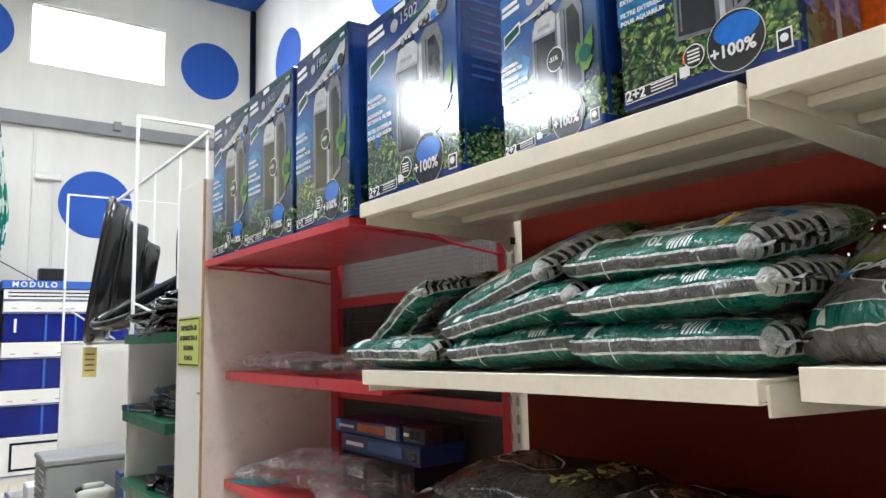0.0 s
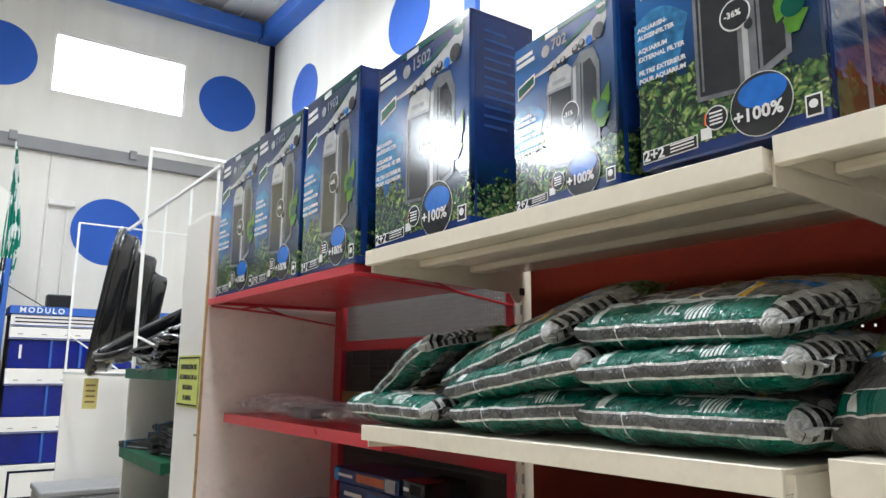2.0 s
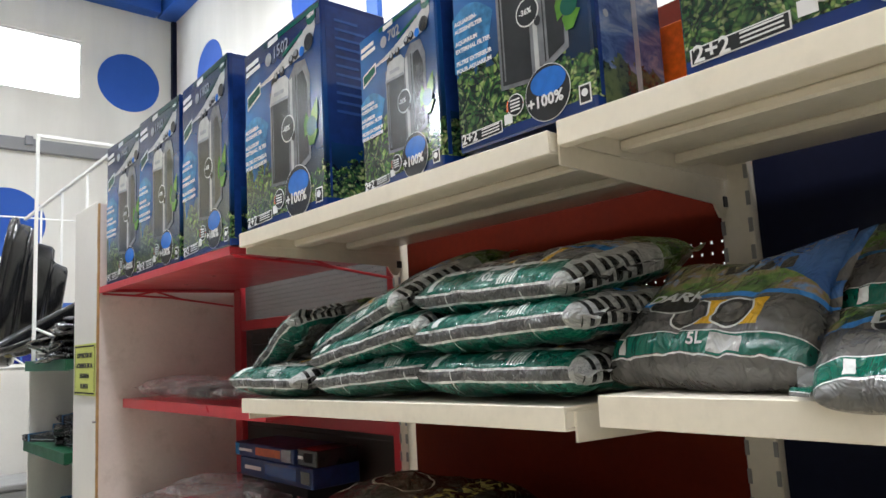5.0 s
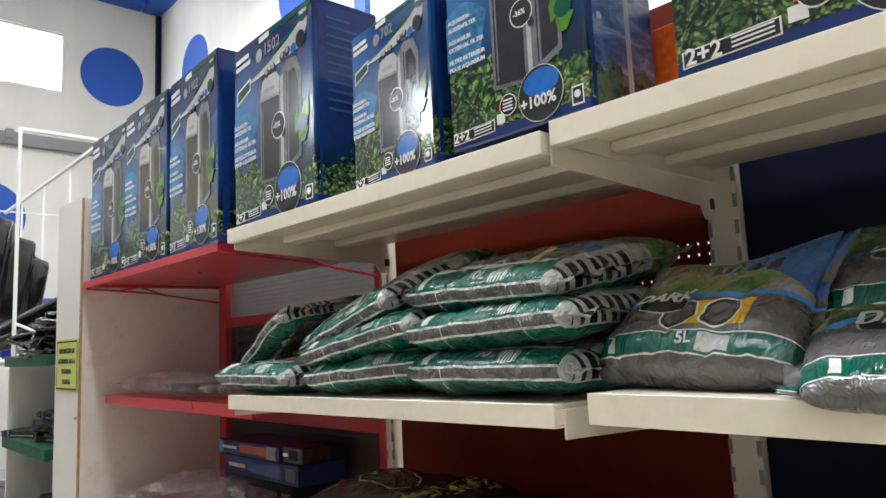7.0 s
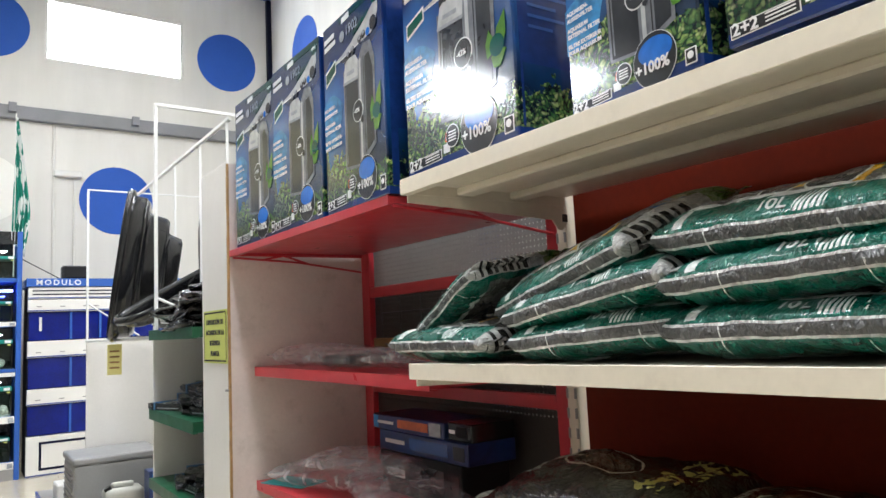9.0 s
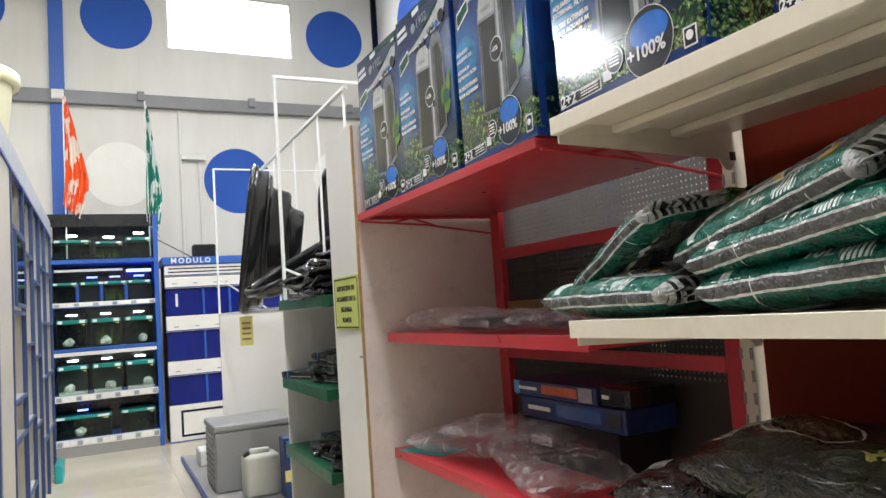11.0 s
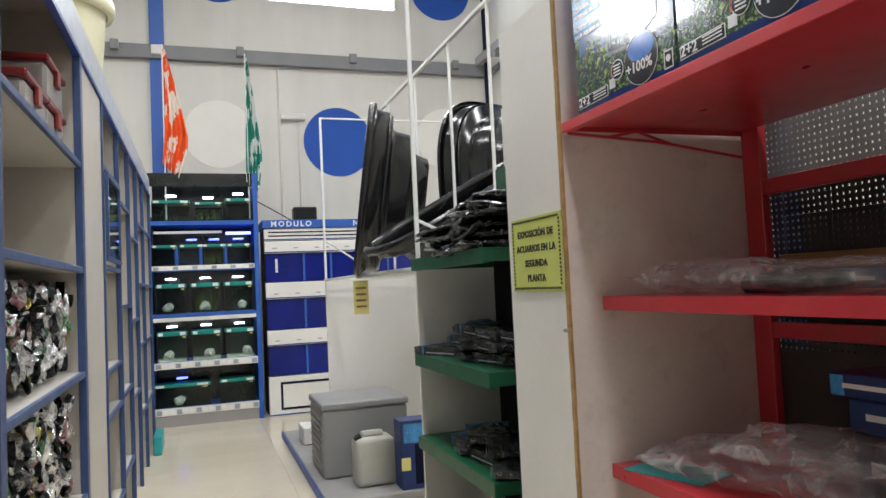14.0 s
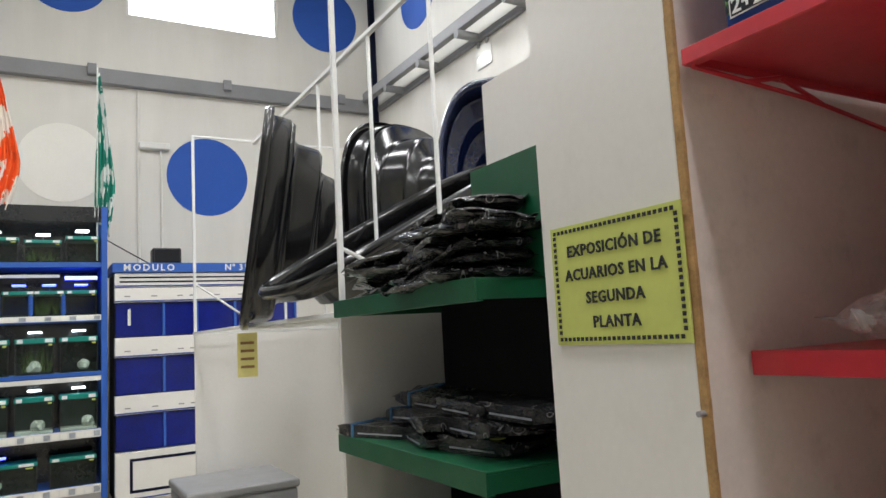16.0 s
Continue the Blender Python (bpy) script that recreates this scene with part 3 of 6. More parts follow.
# long beams and ledges on the walls
solid("ledge_north", BX(WX0, WY1 - 0.1, 4.26, WX1 - 0.1, WY1 - 0.001, 4.43, bevel=0.006), M["beam_grey"], "grey steel ledge beam along the wall", "beam", kind="structure")
for k in range(8):
    x = 4.0 - 1.45 * k
    solid("ledge_bracket", BX(x, WY1 - 0.16, 4.33, x + 0.09, WY1 - 0.101, 4.45, bevel=0.004), M["beam_grey"], "short grey steel bracket on the ledge", "bracket", kind="structure", group="ledge brackets")
solid("top_beam_north", BX(WX0, WY1 - 0.25, 6.62, WX1 - 0.3, WY1 - 0.001, 6.86, bevel=0.01), M["beam_blue"], "blue steel beam under the ceiling", "beam", kind="structure")
solid("top_beam_east", BX(WX1 - 0.28, WY0, 6.62, WX1 - 0.001, WY1 - 0.001, 6.86, bevel=0.01), M["beam_blue"], "blue steel beam under the ceiling", "beam", kind="structure")
solid("corner_trim", BX(WX1 - 0.07, WY1 - 0.07, 0, WX1 - 0.001, WY1 - 0.001, 6.61), M["navy_board"], "dark corner joint between two walls", "trim", kind="structure")
solid("band_north", BX(0.08, WY1 - 0.06, 0, 0.25, WY1 - 0.001, 4.255), M["beam_blue"], "blue painted column strip", "column", kind="structure")
solid("band_north_upper", BX(0.08, WY1 - 0.06, 4.435, 0.25, WY1 - 0.001, 6.61), M["beam_blue"], "blue painted column strip", "column", kind="structure")
solid("band_east", BX(WX1 - 0.06, 5.42, 0, WX1 - 0.001, 5.6, 6.61), M["beam_blue"], "blue painted column strip on the side wall", "column", kind="structure")
# rail with stub brackets along the side wall
rail = thing("wall_rail", "grey steel rail on stub brackets along the wall", "rail", pose(WX1, 8.0, 4.3), kind="structure")
part("rail_bar", BX(-0.26, -1.1, 0.08, -0.18, 2.66, 0.2, bevel=0.006), M["beam_grey"], rail)
part("lower_bar", BX(-0.05, -1.1, -0.02, -0.001, 2.66, 0.05, bevel=0.004), M["beam_grey"], rail)
for k in range(4):
    part("stub", RD((-0.3, 1.9 - k * 0.85, 0.02), (-0.001, 1.9 - k * 0.85, 0.02), 0.045, 12), M["beam_grey"], rail)


def disc(x, z, r, mat, east_y=None):
    bm = B()
    if east_y is None:
        bmesh.ops.create_cone(bm, cap_ends=True, segments=64, radius1=r, radius2=r, depth=0.006, matrix=pose(x, WY1 - 0.004, z, 90))
    else:
        bmesh.ops.create_cone(bm, cap_ends=True, segments=64, radius1=r, radius2=r, depth=0.006, matrix=pose(WX1 - 0.004, east_y, z, 0, 90))
    solid("wall_dot", bm, M[mat], ("blue" if mat == "circle_blue" else "off-white") + " painted round dot on the cream wall", "wall decoration", group="painted dots")


for x in (-0.83, 0.89, 3.91):
    disc(x, 5.5, 0.44, "circle_blue")
disc(2.38, 3.29, 0.46, "circle_blue")
for x in (0.87, 3.9):
    disc(x, 3.36, 0.43, "circle_white")
disc(0, 5.42, 0.43, "circle_blue", 9.5)
disc(0, 5.42, 0.43, "circle_blue", 6.72)

# conduits and small fittings on the far wall
for x, r in ((1.62, 0.018), (1.86, 0.014)):
    solid("conduit", RD((x, WY1 - 0.022, 2.2), (x, WY1 - 0.022, 4.25 if r > 0.016 else 3.58), r, 8), M["wall"], "thin cream painted pipe up the wall", "pipe")
solid("wall_lamp", BX(1.62, WY1 - 0.09, 3.56, 1.95, WY1 - 0.001, 3.64, bevel=0.012), M["white_plastic"], "small white plastic emergency light on the wall", "light")
solid("junction_box", BX(0.1, WY1 - 0.14, 4.3, 0.24, WY1 - 0.062, 4.42, bevel=0.008), M["white_plastic"], "small white box on the blue column", "box")
note = thing("wall_notice", "small white notice with two clips on the wall", "notice", pose(WX1, 8.15, 4.0))
part("sheet", BX(-0.014, -0.14, 0, -0.008, 0.14, 0.24), M["white_plastic"], note)
for y in (-0.08, 0.08):
    part("clip", BX(-0.03, y - 0.02, 0.22, -0.001, y + 0.02, 0.28, bevel=0.004), M["grey_plastic"], note)
part("text_bar", BX(-0.016, -0.1, 0.1, -0.0135, 0.1, 0.13), M["ink_grey"], note)

# fluorescent fittings high above the aisles, all out of view, the last three added
for lx, ly in LAMPS:
    f = thing("ceiling_light", "unseen white fluorescent batten hung under the ceiling", "ceiling light", pose(lx, ly, LAMP_Z), group="ceiling lights")
    part("housing", BX(-0.1, -0.78, 0, 0.1, 0.78, 0.08, bevel=0.01), M["white_plastic"], f)
    for sx in (-0.05, 0.05):
        part("tube", RD((sx, -0.74, -0.03), (sx, 0.74, -0.03), 0.016, 10), M["tube"], f)
    for sy in (-0.6, 0.6):
        part("hanger", RD((0, sy, 0.08), (0, sy, TOP - LAMP_Z - 0.04), 0.006, 6), M["beam_grey"], f)

# ---- shelving on the right ----


def shelf(name, y0, y1, x0, x1, ztop, mat, label, lip=0.045, group="", gutter=True):
    """A pressed steel shelf: deck, deep front lip with a return, side flanges, two stiffeners and cantilever arms."""
    s = thing(name, label, "shelf", pose(0, 0, 0), group=group)
    part("deck", BX(x0 + 0.004, y0, ztop - 0.006, x1, y1, ztop, bevel=0.001), mat, s)
    bm = B()
    block(bm, x0, y0, ztop - lip, x0 + 0.004, y1, ztop + 0.001, bevel=0.001)
    block(bm, x0 + 0.004, y0, ztop - lip, x0 + 0.02, y1, ztop - lip + 0.003)
    part("front_lip", bm, mat, s)
    for y in (y0, y1 - 0.003):
        part("side_flange", BX(x0 + 0.004, y, ztop - lip + 0.004, x1, y + 0.003, ztop - 0.006), mat, s)
    for fx in (0.3, 0.62) if gutter else ():
        x = x0 + (x1 - x0) * fx
        part("stiffener", BX(x, y0 + 0.003, ztop - 0.024, x + 0.05, y1 - 0.003, ztop - 0.006, bevel=0.004), mat, s)
    return s


def arm(parent, y, x0, x1, z, mat):
    """A tapered cantilever arm with two hooks at the post."""
    bm = B()
    slab(bm, [(x0 + 0.02, y, z - 0.048), (x0 + 0.02, y, z - 0.008), (x1, y, z - 0.008), (x1, y, z - 0.078), (x1 - 0.012, y, z - 0.092), (x1 - 0.028, y, z - 0.09), (x1 - 0.045, y, z - 0.066)], (0, 0.004, 0))
    part("arm", bm, mat, parent)
    part("hook", BX(x1 - 0.012, y - 0.003, z - 0.07, x1 + 0.004, y + 0.007, z - 0.05), M["black"], parent)


def upright(y, z1, mat, label):
    u = thing("shelf_post", label, "shelf post", pose(1.9, y, 0), group="shelf posts")
    half = 0.018 if y > 1.5 else 0.03
    part("post", BX(0, -half, 0, 0.06, half, z1, bevel=0.003), mat, u)
    for k in range(int(z1 / 0.05) - 8):
        z = 0.4 + 0.05 * k
        if 1.0 < z < 1.75:
            for s in (0.004 - half, half - 0.004):
                part("slot", BX(-0.002, s - 0.0035, z, 0.001, s + 0.0035, z + 0.026), M["skirting"], u)


XB = 1.9
cream = "cream enamelled steel shelf, scuffed at its front lip"
sa = shelf("gondola_shelf", 0.85, 1.85, 1.4, XB, 1.722, M["cream_metal"], cream, 0.033, "cream shelves")
arm(sa, 0.846, 1.4, XB, 1.722, M["cream_metal"]), arm(sa, 1.85, 1.4, XB, 1.722, M["cream_metal"])
sb = shelf("gondola_shelf", 0.845, 1.82, 1.385, XB, 1.335, M["cream_metal"], cream, 0.032, "cream shelves")
arm(sb, 0.841, 1.385, XB, 1.335, M["cream_metal"]), arm(sb, 1.82, 1.385, XB, 1.335, M["cream_metal"])
# this shelf sags towards its far end
sb.matrix_world = pose(0, 0.845, 1.335, -0.7) @ pose(0, -0.845, -1.335)
sc = shelf("gondola_shelf", -0.2, 0.842, 1.41, XB, 1.735, M["cream_metal"], cream, 0.036, "cream shelves")
sd = shelf("gondola_shelf", -0.2, 0.8, 1.4, XB, 1.35, M["cream_metal"], cream, 0.04, "cream shelves")
for y0, y1 in ((0.85, 1.85), (-0.2, 0.82)):
    shelf("gondola_shelf", y0, y1, 1.4, XB, 0.935, M["cream_metal"], cream, 0.045, "cream shelves")
    solid("plinth_deck", BX(1.38, y0, 0, XB, y1, 0.16, bevel=0.004), M["cream_metal"], "cream steel base deck of the shelving", "deck", kind="structure")
for y in (-0.2, 0.83, 1.87):
    upright(y, 2.1, M["cream_metal"], "slotted cream steel shelving post")
solid("back_panel_red", perforated(XB + 0.02, 0.862, 1.838, 0.16, 2.1, 0.0215, 0.0055, rows=lambda y, z: (1.5 < z < 1.61 and y < 1.22)), M["red_board"], "red hardboard back panel with rows of holes", "panel", kind="structure")
solid("back_panel_navy", BX(XB + 0.02, -0.17, 0.16, XB + 0.03, 0.798, 2.1), M["navy_board"], "very dark navy hardboard back panel", "panel", kind="structure")
solid("back_panel_rear", BX(XB + 0.1, -3.0, 0.0, XB + 0.12, 0.8, 2.1), M["dark_void"], "dark rear board of the shelving", "panel", kind="structure")

# red bay
red = "red enamelled steel shelf with a wire truss arm"
ra = shelf("red_shelf", 1.905, 3.03, 1.4, 1.93, 1.7, M["red_metal"], red, 0.022, "red shelves", False)
for y in (3.02, 1.9):
    pts = [(1.41, y, 1.675), (1.66, y, 1.66), (1.92, y, 1.625)]
    bm = B()
    for a, b in zip(pts, pts[1:]):
        rod(bm, a, b, 0.004, 6)
    rod(bm, (1.52, y, 1.668), (1.6, y, 1.685), 0.004, 6), rod(bm, (1.6, y, 1.685), (1.7, y, 1.655), 0.004, 6)
    part("truss_wire", bm, M["red_metal"], ra)
shelf("red_shelf", 1.9, 3.035, 1.487, 1.93, 1.285, M["red_metal"], red, 0.032, "red shelves", False)
shelf("red_shelf", 1.9, 3.035, 1.487, 1.93, 0.89, M["red_metal"], red, 0.032, "red shelves", False)
rf = thing("red_back_frame", "red steel frame behind a perforated grey sheet", "frame", pose(0, 0, 0))
for y in (3.005, 1.93):
    part("frame_post", BX(1.93, y - 0.03, 0.3, 1.955, y + 0.03, 2.1, bevel=0.002), M["red_metal"], rf)
for z in (1.54, 1.18, 0.8):
    part("cross_bar", BX(1.932, 1.962, z - 0.02, 1.95, 2.974, z + 0.02, bevel=0.002), M["red_metal"], rf)
part("wood_strip", BX(1.9, 1.95, 1.33, 1.93, 2.9, 1.365, bevel=0.002), M["kraft"], rf, "brown wooden strip")
for k in range(8):
    part("grid_wire", RD((1.962, 1.96 + k * 0.14, 1.36), (1.962, 1.96 + k * 0.14, 1.52), 0.0022, 5), M["black"], rf)
for k in range(3):
    part("grid_wire", RD((1.967, 1.95, 1.36 + k * 0.1), (1.967, 2.95, 1.36 + k * 0.1), 0.0022, 5), M["black"], rf)
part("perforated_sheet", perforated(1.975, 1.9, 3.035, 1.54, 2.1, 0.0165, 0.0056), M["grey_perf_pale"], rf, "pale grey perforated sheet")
# same sheet below the bar, its shade given by a darker grey
part("perforated_sheet", perforated(1.975, 1.9, 3.035, 0.3, 1.539, 0.0165, 0.0056, rows=lambda y, z: z > 1.12), M["grey_perf_shaded"], rf, "lower grey perforated sheet, coloured darker for shade")

# blocks added out of sight that keep light from some of the holes
for y0, y1, z1 in ((2.2, 2.3, 1.42), (2.62, 2.98, 1.47)):
    solid("rear_carton", BX(2.06, y0, 0.0, 2.3, y1, z1, bevel=0.004), M["navy_board"], "dark block added behind the perforated sheet to dim its holes", "box", group="rear cartons")

# partition between the red and the green bay
pt = thing("partition", "white melamine partition with a chipped chipboard edge", "partition", pose(0, 0, 0), kind="structure")
part("side_panel", BX(1.405, 3.04, 0, 1.96, 3.058, 2.02), M["side_board"], pt, "scuffed pinkish white side board")
part("front_board", BX(1.398, 3.052, 0, 1.404, 3.36, 2.03, bevel=0.001), M["white_board"], pt)
bm = B()
random.seed(5)
z = 0.0
while z < 2.02:
    dz = random.uniform(0.02, 0.09)
    block(bm, 1.397 + random.uniform(0, 0.0015), 3.0385 + random.uniform(0, 0.001), z, 1.4047, 3.0515, min(2.02, z + dz))
    z += dz
part("raw_edge", bm, M["chip_edge"], pt, "brown raw chipboard edge")
part("nail", RD((1.397, 3.046, 1.21), (1.385, 3.046, 1.21), 0.004, 8), M["grey_plastic"], pt)

sg = thing("paper_sign", "yellow paper sign with black capital letters", "sign", pose(1.395, 3.191, 1.399, 0, 0, 0))
part("sheet", BX(-0.001, -0.141, -0.097, 0.001, 0.141, 0.097), M["yellow_paper"], sg)
bm = B()
for k in range(26):
    y = -0.128 + k * 0.0102
    for z in (-0.088, 0.088):
        block(bm, -0.0022, y, z - 0.003, -0.001, y + 0.006, z + 0.003)
for k in range(17):
    z = -0.08 + k * 0.0098
    for y in (-0.131, 0.131):
        block(bm, -0.0022, y - 0.003, z, -0.001, y + 0.003, z + 0.006)
part("dotted_border", bm, M["ink"], sg)
FACE = Matrix(((0, 0, -1, 0), (-1, 0, 0, 0), (0, 1, 0, 0), (0, 0, 0, 1)))


def on_face(y, z, out=0.0):
    """x right, y up on a face that looks along -x."""
    return Matrix.Translation((-out, y, z)) @ FACE


for i, line in enumerate(("EXPOSICIÓN DE", "ACUARIOS EN LA", "SEGUNDA", "PLANTA")):
    letters(line, 0.0255, M["ink"], sg, on_face(0, 0.053 - i * 0.0385, 0.0018), bold=0.0005, align="CENTER", spread=1.1)

# green bay
gl = "dark green enamelled steel shelf"
for z, lab in ((1.445, gl), (1.045, gl), (0.7, gl), (0.3, gl)):
    shelf("green_shelf", 3.645, 4.46, 1.434, 1.818, z, M["green_metal"], lab, 0.05, "green shelves")
solid("bay_end_board", BX(1.46, 4.47, 0, 1.95, 4.488, 1.41), M["white_board"], "grey-white end board of the green bay", "panel", kind="structure")
# near-black sheet set forward in place of the shade under the green shelves
solid("bay_back_board", BX(1.82, 3.06, 0, 1.84, 4.468, 1.66), M["dark_void"], "near-black back board standing in for the green bay's shade", "panel", kind="structure")
solid("green_board", BX(1.6, 3.46, 1.446, 1.61, 3.893, 1.737), M["green_metal"], "upright dark green board above the shelf", "board")
solid("white_board_piece", BX(1.602, 3.46, 1.738, 1.614, 3.818, 1.943), M["white_board"], "upright white board offcut on the green board", "board")

# rod cage with pond shells beside the green bay
cg = thing("rod_rack", "white square steel rod rack for pond shells", "rack", pose(0, 0, 0))
r = 0.011


def sq(a, b, w=r):
    bm = B()
    a, b = Vector(a), Vector(b)
    block(bm, min(a.x, b.x) - w, min(a.y, b.y) - w, min(a.z, b.z) - w, max(a.x, b.x) + w, max(a.y, b.y) + w, max(a.z, b.z) + w, bevel=0.002)
    return bm


for x, y, z in ((1.48, 4.5, 0), (1.5, 7.0, 1.41), (2.75, 4.5, 0), (2.75, 7.0, 0)):
    part("post", sq((x, y, z), (x, y, 2.66), 0.0085), M["white_rod"], cg)
part("top_rail", sq((1.48, 4.5, 2.675), (2.75, 4.5, 2.675), 0.009), M["white_rod"], cg)
part("top_rail", sq((1.5, 7.0, 2.67), (2.75, 7.0, 2.67), 0.006), M["white_rod"], cg)
part("long_rail", sq((1.89, 4.52, 2.655), (1.89, 6.98, 2.655), 0.011), M["white_rod"], cg)
for y in (4.56, 5.11, 5.75, 6.4):
    part("hanging_bar", sq((1.89, y, 1.43), (1.89, y, 2.64), 0.007), M["white_rod"], cg)
part("bottom_rail", sq((1.49, 4.52, 1.41), (1.49, 6.98, 1.41), 0.008), M["white_rod"], cg)
part("bottom_rail", sq((2.75, 4.52, 1.41), (2.75, 6.98, 1.41), 0.01), M["white_rod"], cg)
for k in range(5):
    part("cross_rail", sq((1.51, 4.6 + 0.58 * k, 1.405), (2.73, 4.6 + 0.58 * k, 1.405), 0.009), M["white_rod"], cg)
part("brace", RD((1.48, 4.5, 1.62), (1.86, 4.5, 1.44), 0.007, 6), M["white_rod"], cg)
part("brace", RD((1.5, 7.0, 1.72), (1.9, 7.0, 1.44), 0.007, 6), M["white_rod"], cg)
solid("panel_far", BX(1.5, 7.03, 0, 2.8, 7.05, 1.4), M["white_board"], "greyish white board behind the rack", "panel", kind="structure")
solid("panel_rear", BX(2.78, 4.49, 0, 2.8, 7.03, 1.4), M["white_board"], "greyish white board along the rack", "panel", kind="structure")
tg = thing("price_tag", "yellow paper tag hung from the rack", "tag", pose(1.48, 5.68, 1.18, 0, 0, 68))
part("paper", BX(-0.001, -0.045, 0, 0.001, 0.045, 0.2), M["yellow_tag"], tg)
for k in range(4):
    part("text_bar", BX(-0.003, -0.03, 0.04 + k * 0.036, -0.001, 0.03, 0.052 + k * 0.036), M["kraft"], tg)
part("string", RD((0, 0, 0.2), (0, 0, 0.235), 0.002, 5), M["white_rod"], tg)


def pond_shell(name, label, w, h, d, m, seed, waist=0.12, mat="pond", round_=1.0):
    """A moulded pond shell: kidney rim with a rolled edge, two planting steps and a floor, as one skin."""
    random.seed(seed)
    bm = B()
    seg = 64
    ph = random.uniform(0, 6)

    def ring(scale, z, soft):
        out = []
        for k in range(seg):
            a = 2 * math.pi * k / seg
            c, s = math.cos(a), math.sin(a)
            e = 2 / (2 + (soft - 2) * round_)
            x = math.copysign(abs(c) ** e, c) * w / 2
            y = math.copysign(abs(s) ** e, s) * h / 2
            f = scale * (1 - waist * (0.5 + 0.5 * math.cos(2 * a + ph)) * (1.0 if soft < 5 else 0.6))
            out.append(bm.verts.new((x * f, y * f, z)))
        return out

    prof = [(1.06, -0.03, 4), (1.07, -0.005, 4), (1.04, 0.012, 4), (1.0, 0.012, 4), (0.985, -0.01, 4), (0.96, -d * 0.3, 4), (0.93, -d * 0.36, 4), (0.8, -d * 0.37, 3.4), (0.77, -d * 0.42, 3.4), (0.74, -d * 0.68, 3.4), (0.7, -d * 0.73, 3.2), (0.55, -d * 0.74, 3), (0.52, -d * 0.8, 3), (0.48, -d * 0.97, 3), (0.42, -d, 3), (0.2, -d, 2.6)]
    c = thing(name, label, "pond shell", m, group="pond shells")
    for title, first, last in (("rim", 0, 6), ("basin", 5, len(prof))):
        bm.clear()
        rings = [ring(*p) for p in prof[first:last]]
        for p, q in zip(rings, rings[1:]):
            for k in range(seg):
                bm.faces.new((p[k], p[(k + 1) % seg], q[(k + 1) % seg], q[k]))
        if title == "basin":
            bm.faces.new(rings[-1])
        ob = part(title, bm.copy(), M[mat], c, smooth=True)
        ob.modifiers.new("thickness", "SOLIDIFY").thickness = 0.006
    bm.free()
    return c


UP = Matrix(((0, 0, -1, 0), (-1, 0, 0, 0), (0, 1, 0, 0), (0, 0, 0, 1)))
AWAY = Matrix(((-1, 0, 0, 0), (0, 0, 1, 0), (0, 1, 0, 0), (0, 0, 0, 1)))
pond_shell("pond_shell", "glossy black moulded pond shell standing on its edge", 0.62, 0.96, 0.36, Matrix.Translation((1.5, 5.58, 1.89)) @ pose(0, 0, 0, 0, 8, -14) @ UP, 1, 0.22, round_=0.6)
pond_shell("pond_shell", "black moulded pond shell leaning with its rim tilted", 1.22, 0.5, 0.22, pose(1.87, 4.93, 1.785, 3, -28.5, 5), 2, round_=0.55)
pond_shell("pond_shell", "large rounded black pond shell standing with its back out", 0.82, 1.16, 0.6, Matrix.Translation((2.6, 6.35, 2.06)) @ pose(0, 0, 0, 0, 0, 14) @ AWAY, 3, 0.05, round_=0.35)
pond_shell("pond_shell", "navy pond shell standing upright behind the others", 0.66, 1.16, 0.3, Matrix.Translation((2.6, 5.15, 2.03)) @ pose(0, 0, 0, 0, 8, 58) @ UP, 4, 0.16, "pond_blue")

# ---- filter cartons on the top shelves ----


